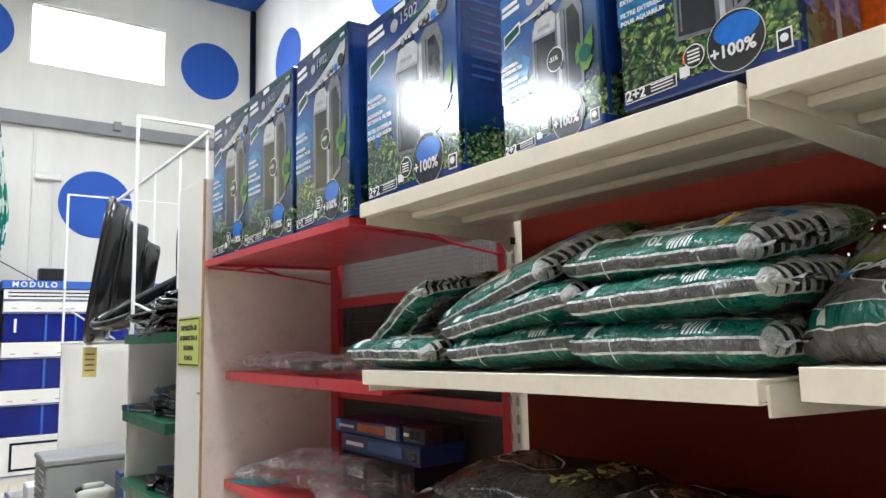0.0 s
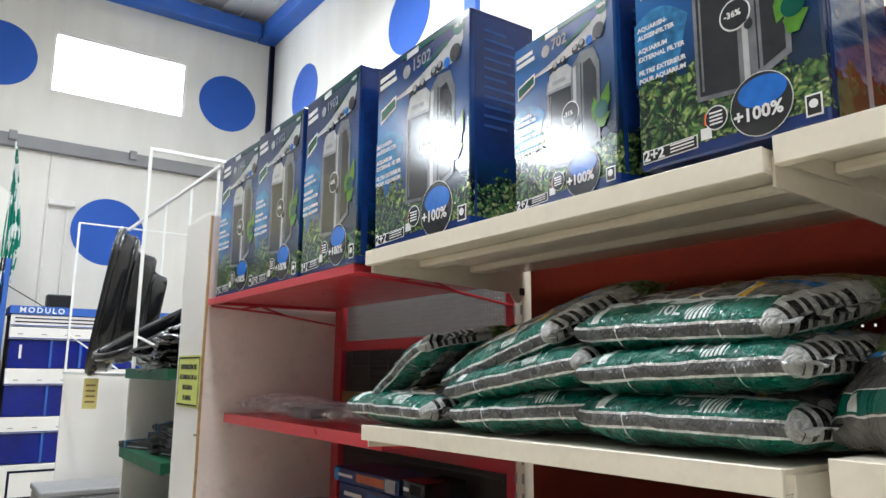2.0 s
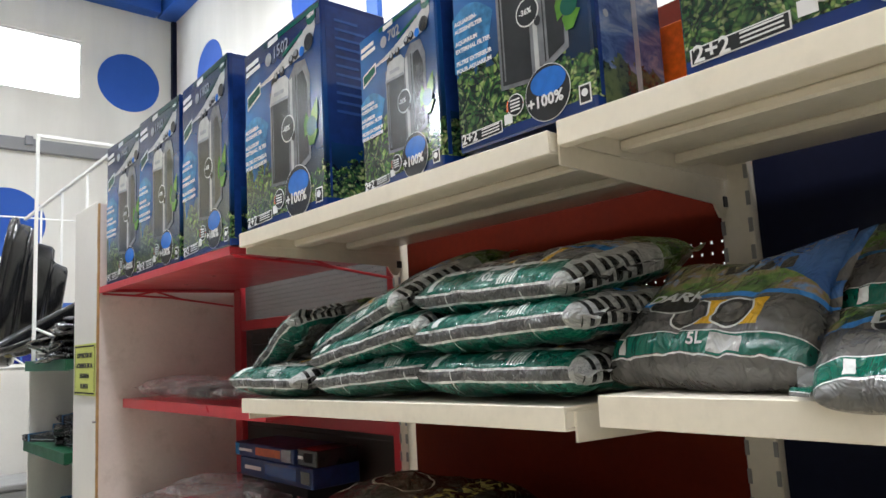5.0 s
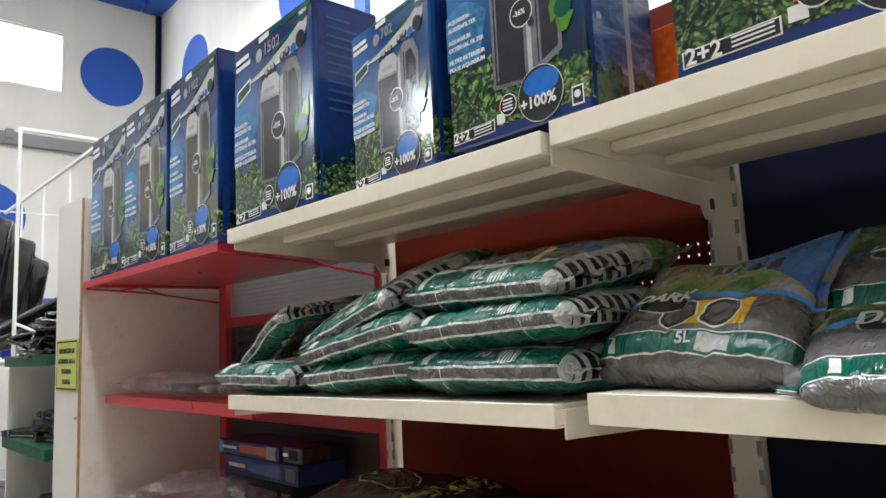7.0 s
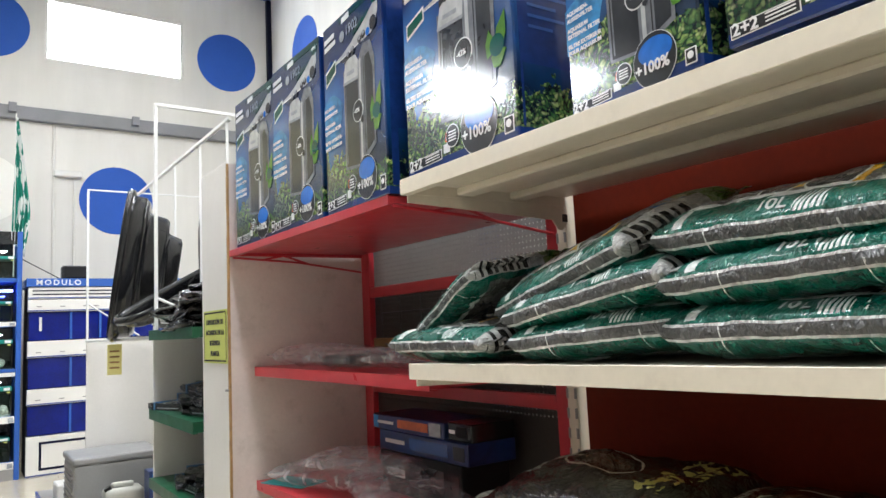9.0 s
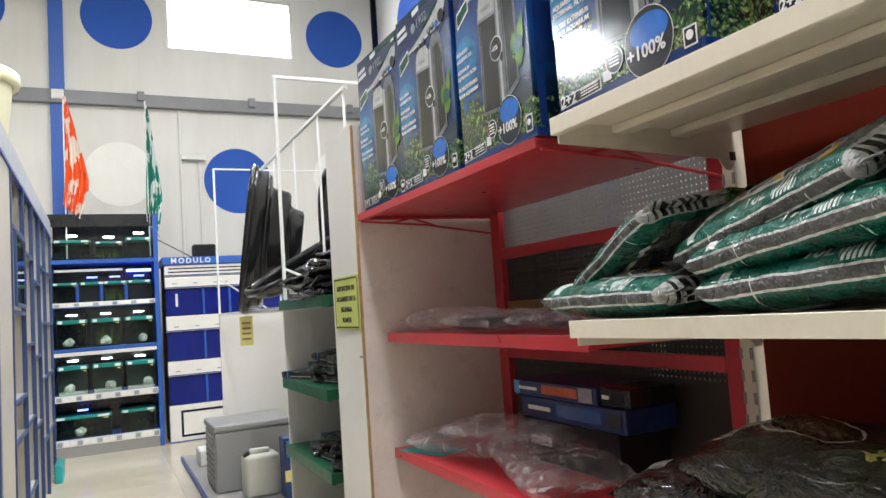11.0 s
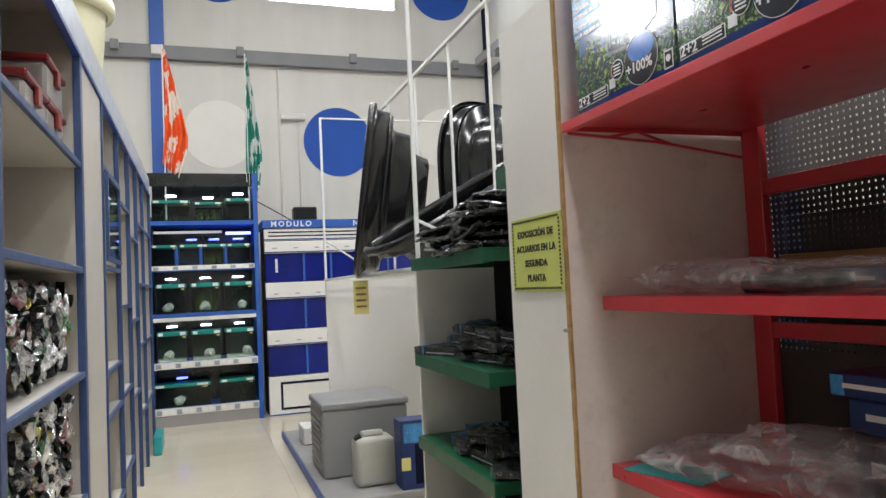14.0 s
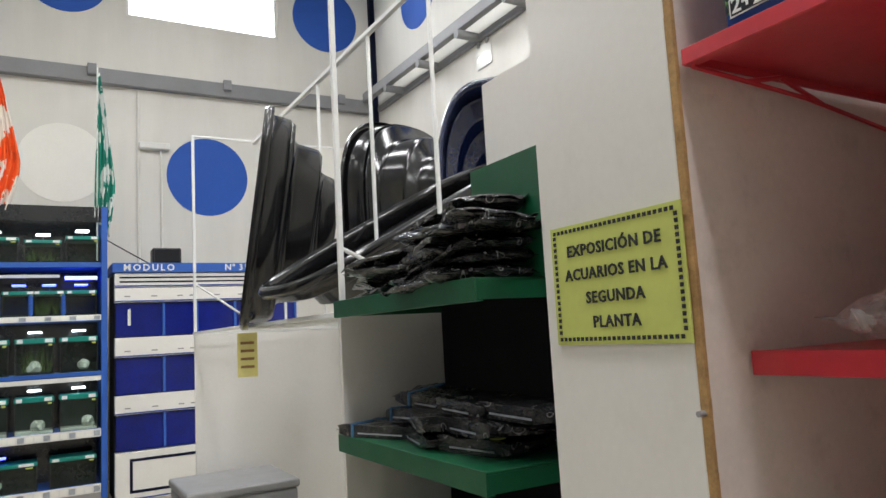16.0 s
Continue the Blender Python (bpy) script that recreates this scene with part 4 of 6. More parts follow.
def filter_carton(w, d, h, number, w43, label, m, flank="navy"):
    """A gloss carton with its printed front: each printed field is a thin sheet of its own on the face."""
    c = thing("filter_carton", label, "box", m, group="filter cartons")
    part("carton", BX(0, -w / 2, 0, d, w / 2, h, bevel=0.003), M["carton"], c)
    for s in (-1, 1):
        part("side_print", BX(0.012, s * (w / 2 + 0.0004) - 0.0003, 0.02, d - 0.01, s * (w / 2 + 0.0004) + 0.0003, h * 0.97), M["carton_side"], c)

    if flank == "pale":
        # pale blue side panel with a glued seam and a row of small marks
        part("side_panel", BX(0.02, -w / 2 - 0.0016, 0.004, d - 0.004, -w / 2 - 0.001, h * 0.98), M["carton_flank"], c, "pale blue shiny side panel")
        part("side_seam", BX(d * 0.56, -w / 2 - 0.0022, 0.004, d * 0.63, -w / 2 - 0.0017, h * 0.98), M["ink_pale"], c)
        for k in range(6):
            part("side_mark", RD((0.035, -w / 2 - 0.0022, h * (0.36 + 0.1 * k)), (0.035, -w / 2 - 0.0017, h * (0.36 + 0.1 * k)), 0.006, 12), M["ink_pale"], c)
    else:
        for k in range(11):
            part("side_text_bar", BX(d * 0.2, -w / 2 - 0.0016, h * (0.9 - 0.045 * k), d * (0.55 + 0.3 * ((k * 7) % 5) / 5), -w / 2 - 0.001, h * (0.9 - 0.045 * k) + 0.006), M["ink_dim"], c)
        part("side_picture", BX(d * 0.1, -w / 2 - 0.0016, 0.01, d * 0.9, -w / 2 - 0.001, h * 0.3), M["carton"], c)

    def field(name, mat, pts, layer, label=""):
        bm = B()
        slab(bm, [(-0.0005 * layer, w / 2 - u * w, v * h) for u, v in pts], (-0.0003, 0, 0))
        return part(name, bm, M[mat], c, label)

    def oval(name, mat, cu, cv, ru, layer, squash=1.0, label=""):
        n = 28
        return field(name, mat, [(cu + ru * math.cos(2 * math.pi * k / n), cv + squash * ru * w / h * math.sin(2 * math.pi * k / n)) for k in range(n)], layer, label)

    def word(text, u, v, size, mat="ink_white", bold=0.0, layer=9):
        letters(text, size, M[mat], c, on_face(w / 2 - u * w, v * h, 0.0005 * layer), bold=bold, thick=0.0002)

    # pale splash of water behind the words
    arc = [(0.34 * k / 12, 0.5 + 0.115 * math.sin(math.pi * (0.22 + 0.68 * k / 12))) for k in range(13)]
    field("water_splash", "ink_sky", [(0.0, 0.34), (0.26, 0.34)] + arc[::-1], 1)
    # silver sweep
    field("silver_sweep", "ink_pale", [(0.14, 0.763), (0.36, 0.785), (0.5, 0.81), (0.7, 0.86), (0.94, 0.935), (0.94, 0.87), (0.9, 0.81), (0.84, 0.78), (0.6, 0.77), (0.36, 0.763)], 1)
    field("sweep_edge", "ink_white", [(0.12, 0.757), (0.36, 0.766), (0.62, 0.78), (0.86, 0.79), (0.86, 0.785), (0.62, 0.774), (0.36, 0.76)], 2)
    field("sweep_name", "ink_band", [(0.55, 0.835), (0.8, 0.885), (0.8, 0.905), (0.55, 0.855)], 3)
    field("green_band", "ink_band", [(0.3, 0.958), (0.985, 0.958), (0.985, 0.982), (0.3, 0.982)], 1)
    oval("new_seal", "ink_band", 0.9, 0.945, 0.055, 2)
    word("NEW", 0.862, 0.945, 0.034 * w, bold=0.0003, layer=4)
    # canister: silver frame, dark panels, bright column, pump head with hose nozzles
    field("canister_frame", "ink_steel", [(0.37, 0.19), (0.62, 0.175), (0.86, 0.25), (0.87, 0.66), (0.82, 0.75), (0.7, 0.76), (0.62, 0.7), (0.37, 0.69)], 2)
    field("canister_front", "ink_dark", [(0.39, 0.205), (0.605, 0.192), (0.605, 0.605), (0.39, 0.615)], 3)
    field("canister_flank", "ink_dark", [(0.725, 0.235), (0.835, 0.27), (0.84, 0.62), (0.79, 0.7), (0.725, 0.69)], 3)
    field("canister_column", "ink_pale", [(0.63, 0.2), (0.66, 0.2), (0.66, 0.7), (0.63, 0.69)], 3)
    field("column_shade", "ink_dark", [(0.7, 0.23), (0.708, 0.233), (0.708, 0.7), (0.7, 0.7)], 3)
    oval("column_eye", "ink_dark", 0.665, 0.4, 0.022, 4, 1.3)
    field("front_gleam", "ink_steel", [(0.405, 0.22), (0.416, 0.22), (0.416, 0.6), (0.405, 0.6)], 4)
    field("canister_head", "ink_pale", [(0.37, 0.62), (0.61, 0.61), (0.62, 0.7), (0.58, 0.735), (0.41, 0.74)], 3, "pale grey pump head")
    field("head_mark", "ink_grey", [(0.43, 0.655), (0.56, 0.65), (0.56, 0.67), (0.43, 0.675)], 4)
    field("head_shade", "ink_grey", [(0.37, 0.617), (0.61, 0.607), (0.61, 0.622), (0.37, 0.632)], 4)
    field("clip_lever", "ink_dark", [(0.4, 0.72), (0.44, 0.735), (0.44, 0.765), (0.4, 0.75)], 4)
    for cu, cv in ((0.46, 0.755), (0.54, 0.765), (0.66, 0.79), (0.72, 0.8)):
        oval("hose_nozzle", "ink_dark", cu, cv, 0.03, 4)
        oval("nozzle_top", "ink_grey", cu, cv + 0.008, 0.018, 5)
    oval("blue_valve", "ink_blue", 0.79, 0.795, 0.03, 4)
    oval("warranty_seal", "ink_dark", 0.87, 0.82, 0.05, 4)
    # badges
    oval("badge", "ink_white", 0.7, 0.115, 0.154, 4)
    oval("badge_fill", "ink_dark", 0.7, 0.115, 0.15, 5)
    oval("badge_basin", "ink_blue", 0.71, 0.155, 0.12, 6, 0.62, "blue water basin picture")
    word("+100%", 0.565, 0.085, 0.088 * w, bold=0.0007)
    oval("small_badge", "ink_white", 0.47, 0.115, 0.062, 4)
    oval("small_badge_fill", "ink_dark", 0.47, 0.115, 0.056, 5)
    for k in range(4):
        field("text_bar", "ink_white", [(0.435, 0.092 + k * 0.013), (0.505, 0.092 + k * 0.013), (0.505, 0.098 + k * 0.013), (0.435, 0.098 + k * 0.013)], 6)
    oval("watt_badge", "ink_white", 0.6, 0.45, 0.082, 4)
    oval("watt_badge_fill", "ink_dark", 0.6, 0.45, 0.074, 5)
    word(w43, 0.548, 0.45, 0.044 * w, bold=0.0003)
    for lf in ([(0.8, 0.36), (0.79, 0.42), (0.82, 0.48), (0.86, 0.43), (0.85, 0.38)], [(0.86, 0.38), (0.88, 0.47), (0.95, 0.53), (0.95, 0.43), (0.91, 0.37)], [(0.83, 0.36), (0.88, 0.39), (0.95, 0.37), (0.9, 0.31), (0.85, 0.31)]):
        field("leaf", "ink_green", lf, 4)
    oval("leaf_badge", "ink_band", 0.88, 0.4, 0.055, 5)
    # name drawn as plain bars, the number in letters
    for v0, u1 in ((0.905, 0.22), (0.865, 0.24)):
        field("name_bar", "ink_white", [(0.035, v0), (u1, v0 + 0.008), (u1, v0 + 0.032), (0.035, v0 + 0.026)], 2)
    field("logo_tag", "ink_white", [(0.36, 0.945), (0.49, 0.95), (0.49, 0.98), (0.36, 0.975)], 2)
    oval("energy_mark", "ink_grey", 0.36, 0.88, 0.042, 2)
    word(number, 0.42, 0.89, 0.105 * w, "ink_grey", 0.0006, 3)
    field("arrow_panel", "ink_white", [(0.05, 0.67), (0.24, 0.72), (0.24, 0.79), (0.05, 0.75)], 2)
    field("arrow_fill", "ink_band", [(0.06, 0.685), (0.23, 0.73), (0.23, 0.775), (0.06, 0.74)], 3)
    for k, t in enumerate(("AQUARIEN-", "AUSSENFILTER", "AQUARIUM", "EXTERNAL FILTER", "FILTRE EXTERIEUR", "POUR AQUARIUM")):
        word(t, 0.03, 0.545 - 0.033 * k - 0.02 * (k // 2), 0.036 * w, bold=0.0003)
    # foot of the print
    field("frame_strip", "ink_white", [(0.025, 0.022), (0.36, 0.03), (0.36, 0.078), (0.025, 0.07)], 2)
    field("frame_fill", "ink_dark", [(0.031, 0.026), (0.354, 0.034), (0.354, 0.074), (0.031, 0.066)], 3)
    word("2+2", 0.04, 0.047, 0.082 * w, bold=0.0006)
    for k in range(3):
        field("text_bar", "ink_white", [(0.2, 0.038 + k * 0.012), (0.34, 0.042 + k * 0.012), (0.34, 0.047 + k * 0.012), (0.2, 0.043 + k * 0.012)], 5)
    field("seal", "ink_white", [(0.38, 0.05), (0.44, 0.05), (0.44, 0.09), (0.38, 0.09)], 3)
    field("red_fish", "ink_orange", [(0.4, 0.1), (0.47, 0.085), (0.53, 0.11), (0.5, 0.14), (0.45, 0.125), (0.41, 0.14)], 4, "orange fish picture")
    field("logo_square", "ink_white", [(0.9, 0.025), (0.975, 0.025), (0.975, 0.095), (0.9, 0.095)], 3)
    field("logo_fill", "ink_dark", [(0.908, 0.031), (0.967, 0.031), (0.967, 0.089), (0.908, 0.089)], 4)
    oval("logo_fish", "ink_white", 0.937, 0.064, 0.02, 5)
    return c


navy = "glossy navy carton printed with an aquarium filter"
f1 = filter_carton(0.345, 0.3, 0.512, "1902", "-43%", navy + ", tallest kind", pose(1.41, 2.787, 1.7005, 0, 0, 1.6))
copy_thing(f1, pose(1.406, 2.428, 1.7005, 0, 0, 0.4))
copy_thing(f1, pose(1.402, 2.062, 1.7005, 0, 0, -2.3))
filter_carton(0.383, 0.17, 0.455, "1502", "-43%", navy + " numbered 1502", pose(1.408, 1.64, 1.7225, 0, 0, -1.5))
filter_carton(0.268, 0.2, 0.32, "702", "-31%", navy + " numbered 702", pose(1.412, 1.208, 1.7225, 0, 0, -5.8))
f3 = filter_carton(0.277, 0.18, 0.4, "902", "-36%", navy + ", medium size", pose(1.412, 0.908, 1.7358, 0, 0, 0), "pale")
filter_carton(0.36, 0.3, 0.455, "1502", "-43%", navy + " at the next bay", pose(1.416, 0.46, 1.7355, 0, 0, 0))
copy_thing(f3, pose(1.42, 0.12, 1.7355, 0, 0, 1))
solid("orange_box", BX(0, -0.06, 0, 0.15, 0.05, 0.17, bevel=0.002), M["ink_orange"], "narrow orange carton behind two navy cartons", "box", pose(1.61, 0.75, 1.7355))

# ---- gravel bags ----


class Bag:
    """Pillow shape: how high its upper skin stands at (x, y), with folds towards the seams."""

    def __init__(self, length, width, height, seed, lump=1.0):
        self.l, self.w, self.h, self.o, self.k = length, width, height, Vector((seed * 7.3, seed * 3.1, 0)), lump

    def z(self, x, y, up=1):
        u, v = abs(2 * x / self.l), abs(2 * y / self.w)
        f = max(0.0, 1 - u ** 5) ** 0.45 * max(0.0, 1 - v ** 3.4) ** 0.48
        n = noise.noise(Vector((x * 7, y * 7, up)) + self.o) * 0.14 + noise.noise(Vector((x * 22, y * 22, up * 3)) + self.o) * 0.06
        fold = noise.noise(Vector((x * 60, y * 14, up * 5)) + self.o) * 0.16 * max(u, v) ** 3
        crease = (1 - abs(noise.noise(Vector((x * 11, y * 11, up * 2)) + self.o))) ** 9 * 0.16
        return up * self.h / 2 * f * (1 + self.k * n + fold - self.k * crease)

    def mesh(self, nu=60, nv=48):
        bm = B()
        vs = {}
        for up in (1, -1):
            for i in range(nu + 1):
                for j in range(nv + 1):
                    s, t = math.sin((i / nu - 0.5) * math.pi), math.sin((j / nv - 0.5) * math.pi)
                    edge = i in (0, nu) or j in (0, nv)
                    x, y = s * self.l / 2, t * self.w / 2
                    wob = noise.noise(Vector((x * 9, y * 9, 5)) + self.o) * 0.01
                    # corners are pulled in
                    q = 1 - 0.05 * (s * t) ** 4
                    if edge and up < 0:
                        vs[up, i, j] = vs[1, i, j]
                        continue
                    vs[up, i, j] = bm.verts.new((x * q, y * q + wob * (abs(t) ** 4), self.z(x, y, up) if not edge else noise.noise(Vector((x * 25, y * 25, 2)) + self.o) * 0.008))
            for i in range(nu):
                for j in range(nv):
                    q = [vs[up, i, j], vs[up, i + 1, j], vs[up, i + 1, j + 1], vs[up, i, j + 1]]
                    bm.faces.new(q if up > 0 else q[::-1])
        return bm

    def seam(self, end):
        """A crimped flat seam strip along one short end."""
        bm = B()
        n = 40
        a, b = [], []
        x = end * self.l / 2
        for j in range(n + 1):
            y = (j / n - 0.5) * self.w * 0.93
            k = noise.noise(Vector((x, y * 30, 1)) + self.o)
            a.append(bm.verts.new((x * 0.985, y, k * 0.006)))
            b.append(bm.verts.new((x + end * (0.016 + 0.003 * k), y, k * 0.02)))
        for j in range(n):
            bm.faces.new((a[j], a[j + 1], b[j + 1], b[j]))
        return bm


FILM = bag_print(0.375, 0.36, 0.09, False)
FILM_DARK = bag_print(0.31, 0.28, 0.12, True)


def wrap(ob, bag, lift=0.0022):
    """Lays flat lettering onto the bag's upper skin."""
    for v in ob.data.vertices:
        x, y = v.co.x, v.co.y
        v.co.z = bag.z(x, y) + lift
    return ob


def slump(ob):
    """A bag that stands on its filled foot: wide and plump below, slack and narrow above with one corner sticking up."""
    for v in ob.data.vertices:
        x, y, z = v.co
        t = y / 0.28 + 0.5
        u = 2 * x / 0.31
        x *= 1.06 - 0.26 * t
        z *= 1.3 - 1.0 * t
        if u > 0 and t > 0.5:
            k = u * u * (2 * t - 1) ** 2
            x += 0.035 * k
            y += 0.03 * k
        y -= 0.03 * (1 - abs(u)) * max(0, 2 * t - 1)
        v.co = (x, y, z)


def gravel_bag(seed, m, dark=False, label="", standing=False):
    l, w, h = (0.31, 0.28, 0.12) if dark else (0.375, 0.36, 0.09)
    bag = Bag(l, w, h, seed)
    c = thing("gravel_bag", label, "bag", m, group="gravel bags")
    part("bag", bag.mesh(), FILM_DARK if dark else FILM, c, smooth=True)
    for e in (-1, 1):
        ob = part("seam", bag.seam(e), FILM_DARK if dark else FILM, c, smooth=True)
        ob.modifiers.new("thickness", "SOLIDIFY").thickness = 0.0012
    # volume figure on the band
    t = letters("5L" if dark else "10L", 0.024 if dark else 0.03, M["ink_white"], c, Matrix(), "volume_figure", bold=0.0006, thick=0.0002)
    y0 = -0.107 if dark else -w / 2 + 0.006
    for v in t.data.vertices:
        if dark:
            v.co.y = y0 + v.co.y
        else:
            # the side wall is steep: crowd the height of the figures into its rise
            f = (v.co.y + 0.015) / 0.03
            v.co.y = -0.484 * w + 0.07 * w * f
    wrap(t, bag, 0.006 if dark else 0.0025)
    if dark:
        name = letters("DARK", 0.036, M["ink_white"], c, Matrix(), "name_letters", bold=0.0012, thick=0.0002)
        for v in name.data.vertices:
            v.co.x += -0.1 + 0.15 * v.co.y
            v.co.y += -0.012 + 0.06 * v.co.x
        wrap(name, bag, 0.012)
    if standing:
        for ob in c.children:
            slump(ob)
    return c


TURN = pose(0, 0, 0, 0, 0, -90)


def lay(seed, x, y, z, tilt=0.0, yaw=0.0, roll=0.0, dark=False, label=""):
    """Bag with its long side along the aisle; tilt raises its end towards -y, roll lifts its far side."""
    return gravel_bag(seed, pose(x, y, z, 0, 0, yaw) @ pose(0, 0, 0, -tilt, -roll, 0) @ TURN, dark, label)


ten = "grey and green plastic bag of aquarium gravel"
Z = 1.335
lay(1, 1.575, 1.012, Z + 0.043, 0.5, -1, 0, label=ten + ", bottom of stack")
lay(2, 1.57, 1.0, Z + 0.121, 2.5, -2, 3, label=ten + ", mid stack")
lay(3, 1.585, 1.022, Z + 0.2, -1.0, -5, 11, label=ten + ", top of stack")
lay(4, 1.58, 1.345, Z + 0.039, 4, 4, 0, label=ten + " lying flat")
lay(5, 1.572, 1.355, Z + 0.107, 9, 1, 4, label=ten + ", tilted")
lay(6, 1.585, 1.42, Z + 0.178, 15, 0, 19, label=ten + " leaning on a stack")
lay(7, 1.565, 1.745, Z + 0.035, 0, -3, 3, label=ten + " at the shelf's end")
gravel_bag(8, pose(1.55, 1.75, Z + 0.118, 0, 0, -4) @ pose(0, 0, 0, -25, -10, 0) @ TURN @ Matrix.Diagonal((0.86, 0.75, 0.8, 1)), False, ten + ", leaning steeply")
dk = "dark grey bag of fine gravel"
D = 1.35
gravel_bag(11, pose(1.545, 0.685, D + 0.098, 0, 0, -4) @ pose(0, 0, 0, 0, -46, 0) @ TURN @ Matrix.Diagonal((0.92, 0.84, 0.82, 1)), True, dk + " slumped, one blue corner up", True)
gravel_bag(13, pose(1.53, 0.4, D + 0.05, 0, 0, 12) @ pose(0, 0, 0, 0, -20, 0) @ TURN @ Matrix.Diagonal((1, 1, 0.62, 1)), True, dk + " overhanging the lip")
gravel_bag(14, pose(1.68, 0.42, D + 0.13, 0, 0, 6) @ pose(0, 0, 0, 4, -28, 0) @ TURN @ Matrix.Diagonal((1, 1, 0.7, 1)), True, dk + " lying on another")


def soft_bag(name, label, size, mat, m, seed, group, lump=1.4, category="bag", fine=(30, 24)):
    b = Bag(*size, seed, lump)
    c = thing(name, label, category, m, group=group)
    part("bag", b.mesh(*fine), mat, c, smooth=True)
    for e in (-1, 1):
        part("seam", b.seam(e), mat, c, smooth=True).modifiers.new("thickness", "SOLIDIFY").thickness = 0.001
    return c


soil = "dark brown and green film bag of planting soil"
for i, (y, x, z, yaw) in enumerate(((1.62, 1.62, 0.99, -85), (1.24, 1.62, 0.99, -95), (0.99, 1.66, 0.99, -88), (1.45, 1.63, 1.075, -84), (1.06, 1.64, 1.06, -90), (0.55, 1.62, 0.99, -90), (0.5, 1.64, 1.07, -80))):
    soft_bag("soil_bag", soil, (0.42, 0.34, 0.12), M["dark_bag"], pose(x, y, z, 0, 0, yaw), 20 + i, "soil bags")

# clear film bags on the red shelves
clear = "crumpled clear plastic bag lying on the red shelf"
for i, (x, y, z, s, yaw) in enumerate(((1.64, 2.78, 1.322, (0.34, 0.24, 0.075), -80), (1.62, 2.48, 1.315, (0.46, 0.24, 0.06), -95), (1.68, 2.15, 1.318, (0.36, 0.26, 0.065), -70), (1.68, 2.72, 0.93, (0.5, 0.28, 0.08), -70), (1.68, 2.35, 0.935, (0.55, 0.3, 0.09), -110), (1.7, 2.55, 0.99, (0.42, 0.25, 0.07), -60))):
    soft_bag("film_bag", clear, s, M["clear_film"], pose(x, y, z, 0, 0, yaw), 40 + i, "film bags", 2.2)
solid("black_fitting", BX(-0.06, -0.09, 0, 0.06, 0.09, 0.035, bevel=0.01), M["black"], "flat black plastic fitting inside a clear bag", "fitting", pose(1.66, 2.62, 1.286))
solid("paper_insert", BX(-0.06, -0.1, 0, 0.06, 0.1, 0.003), M["teal_plastic"], "grey-green paper insert on the shelf", "paper", pose(1.57, 2.9, 0.8905, 0, 0, 20))


def retail_carton(name, label, size, mat, m, strip):
    c = thing(name, label, "box", m, group="cartons on the red shelf")
    x, y, z = size
    part("carton", BX(-x / 2, -y / 2, 0, x / 2, y / 2, z, bevel=0.003), M[mat], c)
    part("label_field", BX(-x / 2 - 0.001, -y * 0.3, z * 0.25, -x / 2 - 0.0002, y * 0.12, z * 0.8), M[strip], c)
    part("text_bar", BX(-x / 2 - 0.002, y * 0.18, z * 0.4, -x / 2 - 0.0005, y * 0.42, z * 0.6), M["ink_white"], c)
    part("end_field", BX(-x / 2 - 0.001, -y * 0.47, z * 0.2, -x / 2 - 0.0002, -y * 0.36, z * 0.8), M["ink_dark"], c)
    return c


retail_carton("dark_carton", "dark printed carton at the foot of a stack", (0.17, 0.44, 0.125), "dark_void", pose(1.83, 2.372, 0.8905), "ink_dark")
retail_carton("blue_carton", "long plain blue carton on a dark one", (0.17, 0.48, 0.062), "blue_carton", pose(1.83, 2.36, 1.016), "ink_dim")
top_box = retail_carton("striped_carton", "flat carton with blue, red and grey fields", (0.17, 0.41, 0.046), "blue_carton", pose(1.83, 2.436, 1.0785), "orange_carton")
part("grey_field", BX(-0.0862, -0.19, 0.004, -0.0853, -0.13, 0.042), M["ink_grey"], top_box)
part("pale_field", BX(-0.0862, 0.17, 0.004, -0.0853, 0.2, 0.042), M["ink_sky"], top_box)
retail_carton("dark_carton", "small black carton beside a striped one", (0.15, 0.115, 0.05), "tank_black", pose(1.83, 2.168, 1.0785), "dark_void")
retail_carton("blue_carton", "long blue carton on the middle red shelf", (0.09, 0.9, 0.04), "blue_carton", pose(1.84, 2.4, 1.2855), "ink_dark")

# black foil pouches on the green shelves
pl = "crinkled glossy black foil pouch with pale print"
random.seed(9)


def pouches(z, rows, n, y0, y1, group):
    for r in range(rows):
        for k in range(n):
            y = y0 + (y1 - y0) * (k + random.uniform(0.2, 0.8)) / n
            size = (random.uniform(0.26, 0.34), random.uniform(0.2, 0.25), random.uniform(0.036, 0.05))
            foil = soft_bag("foil_pouch", pl, size, M["pouch"], pose(1.565 + random.uniform(-0.03, 0.04), y, z + 0.024 + r * 0.034, random.uniform(-8, 8), random.uniform(-9, 5), random.uniform(-115, -65)), random.randint(60, 400), group, 3.6, fine=(15, 11))
            for p in foil.children:
                p.data.shade_flat()


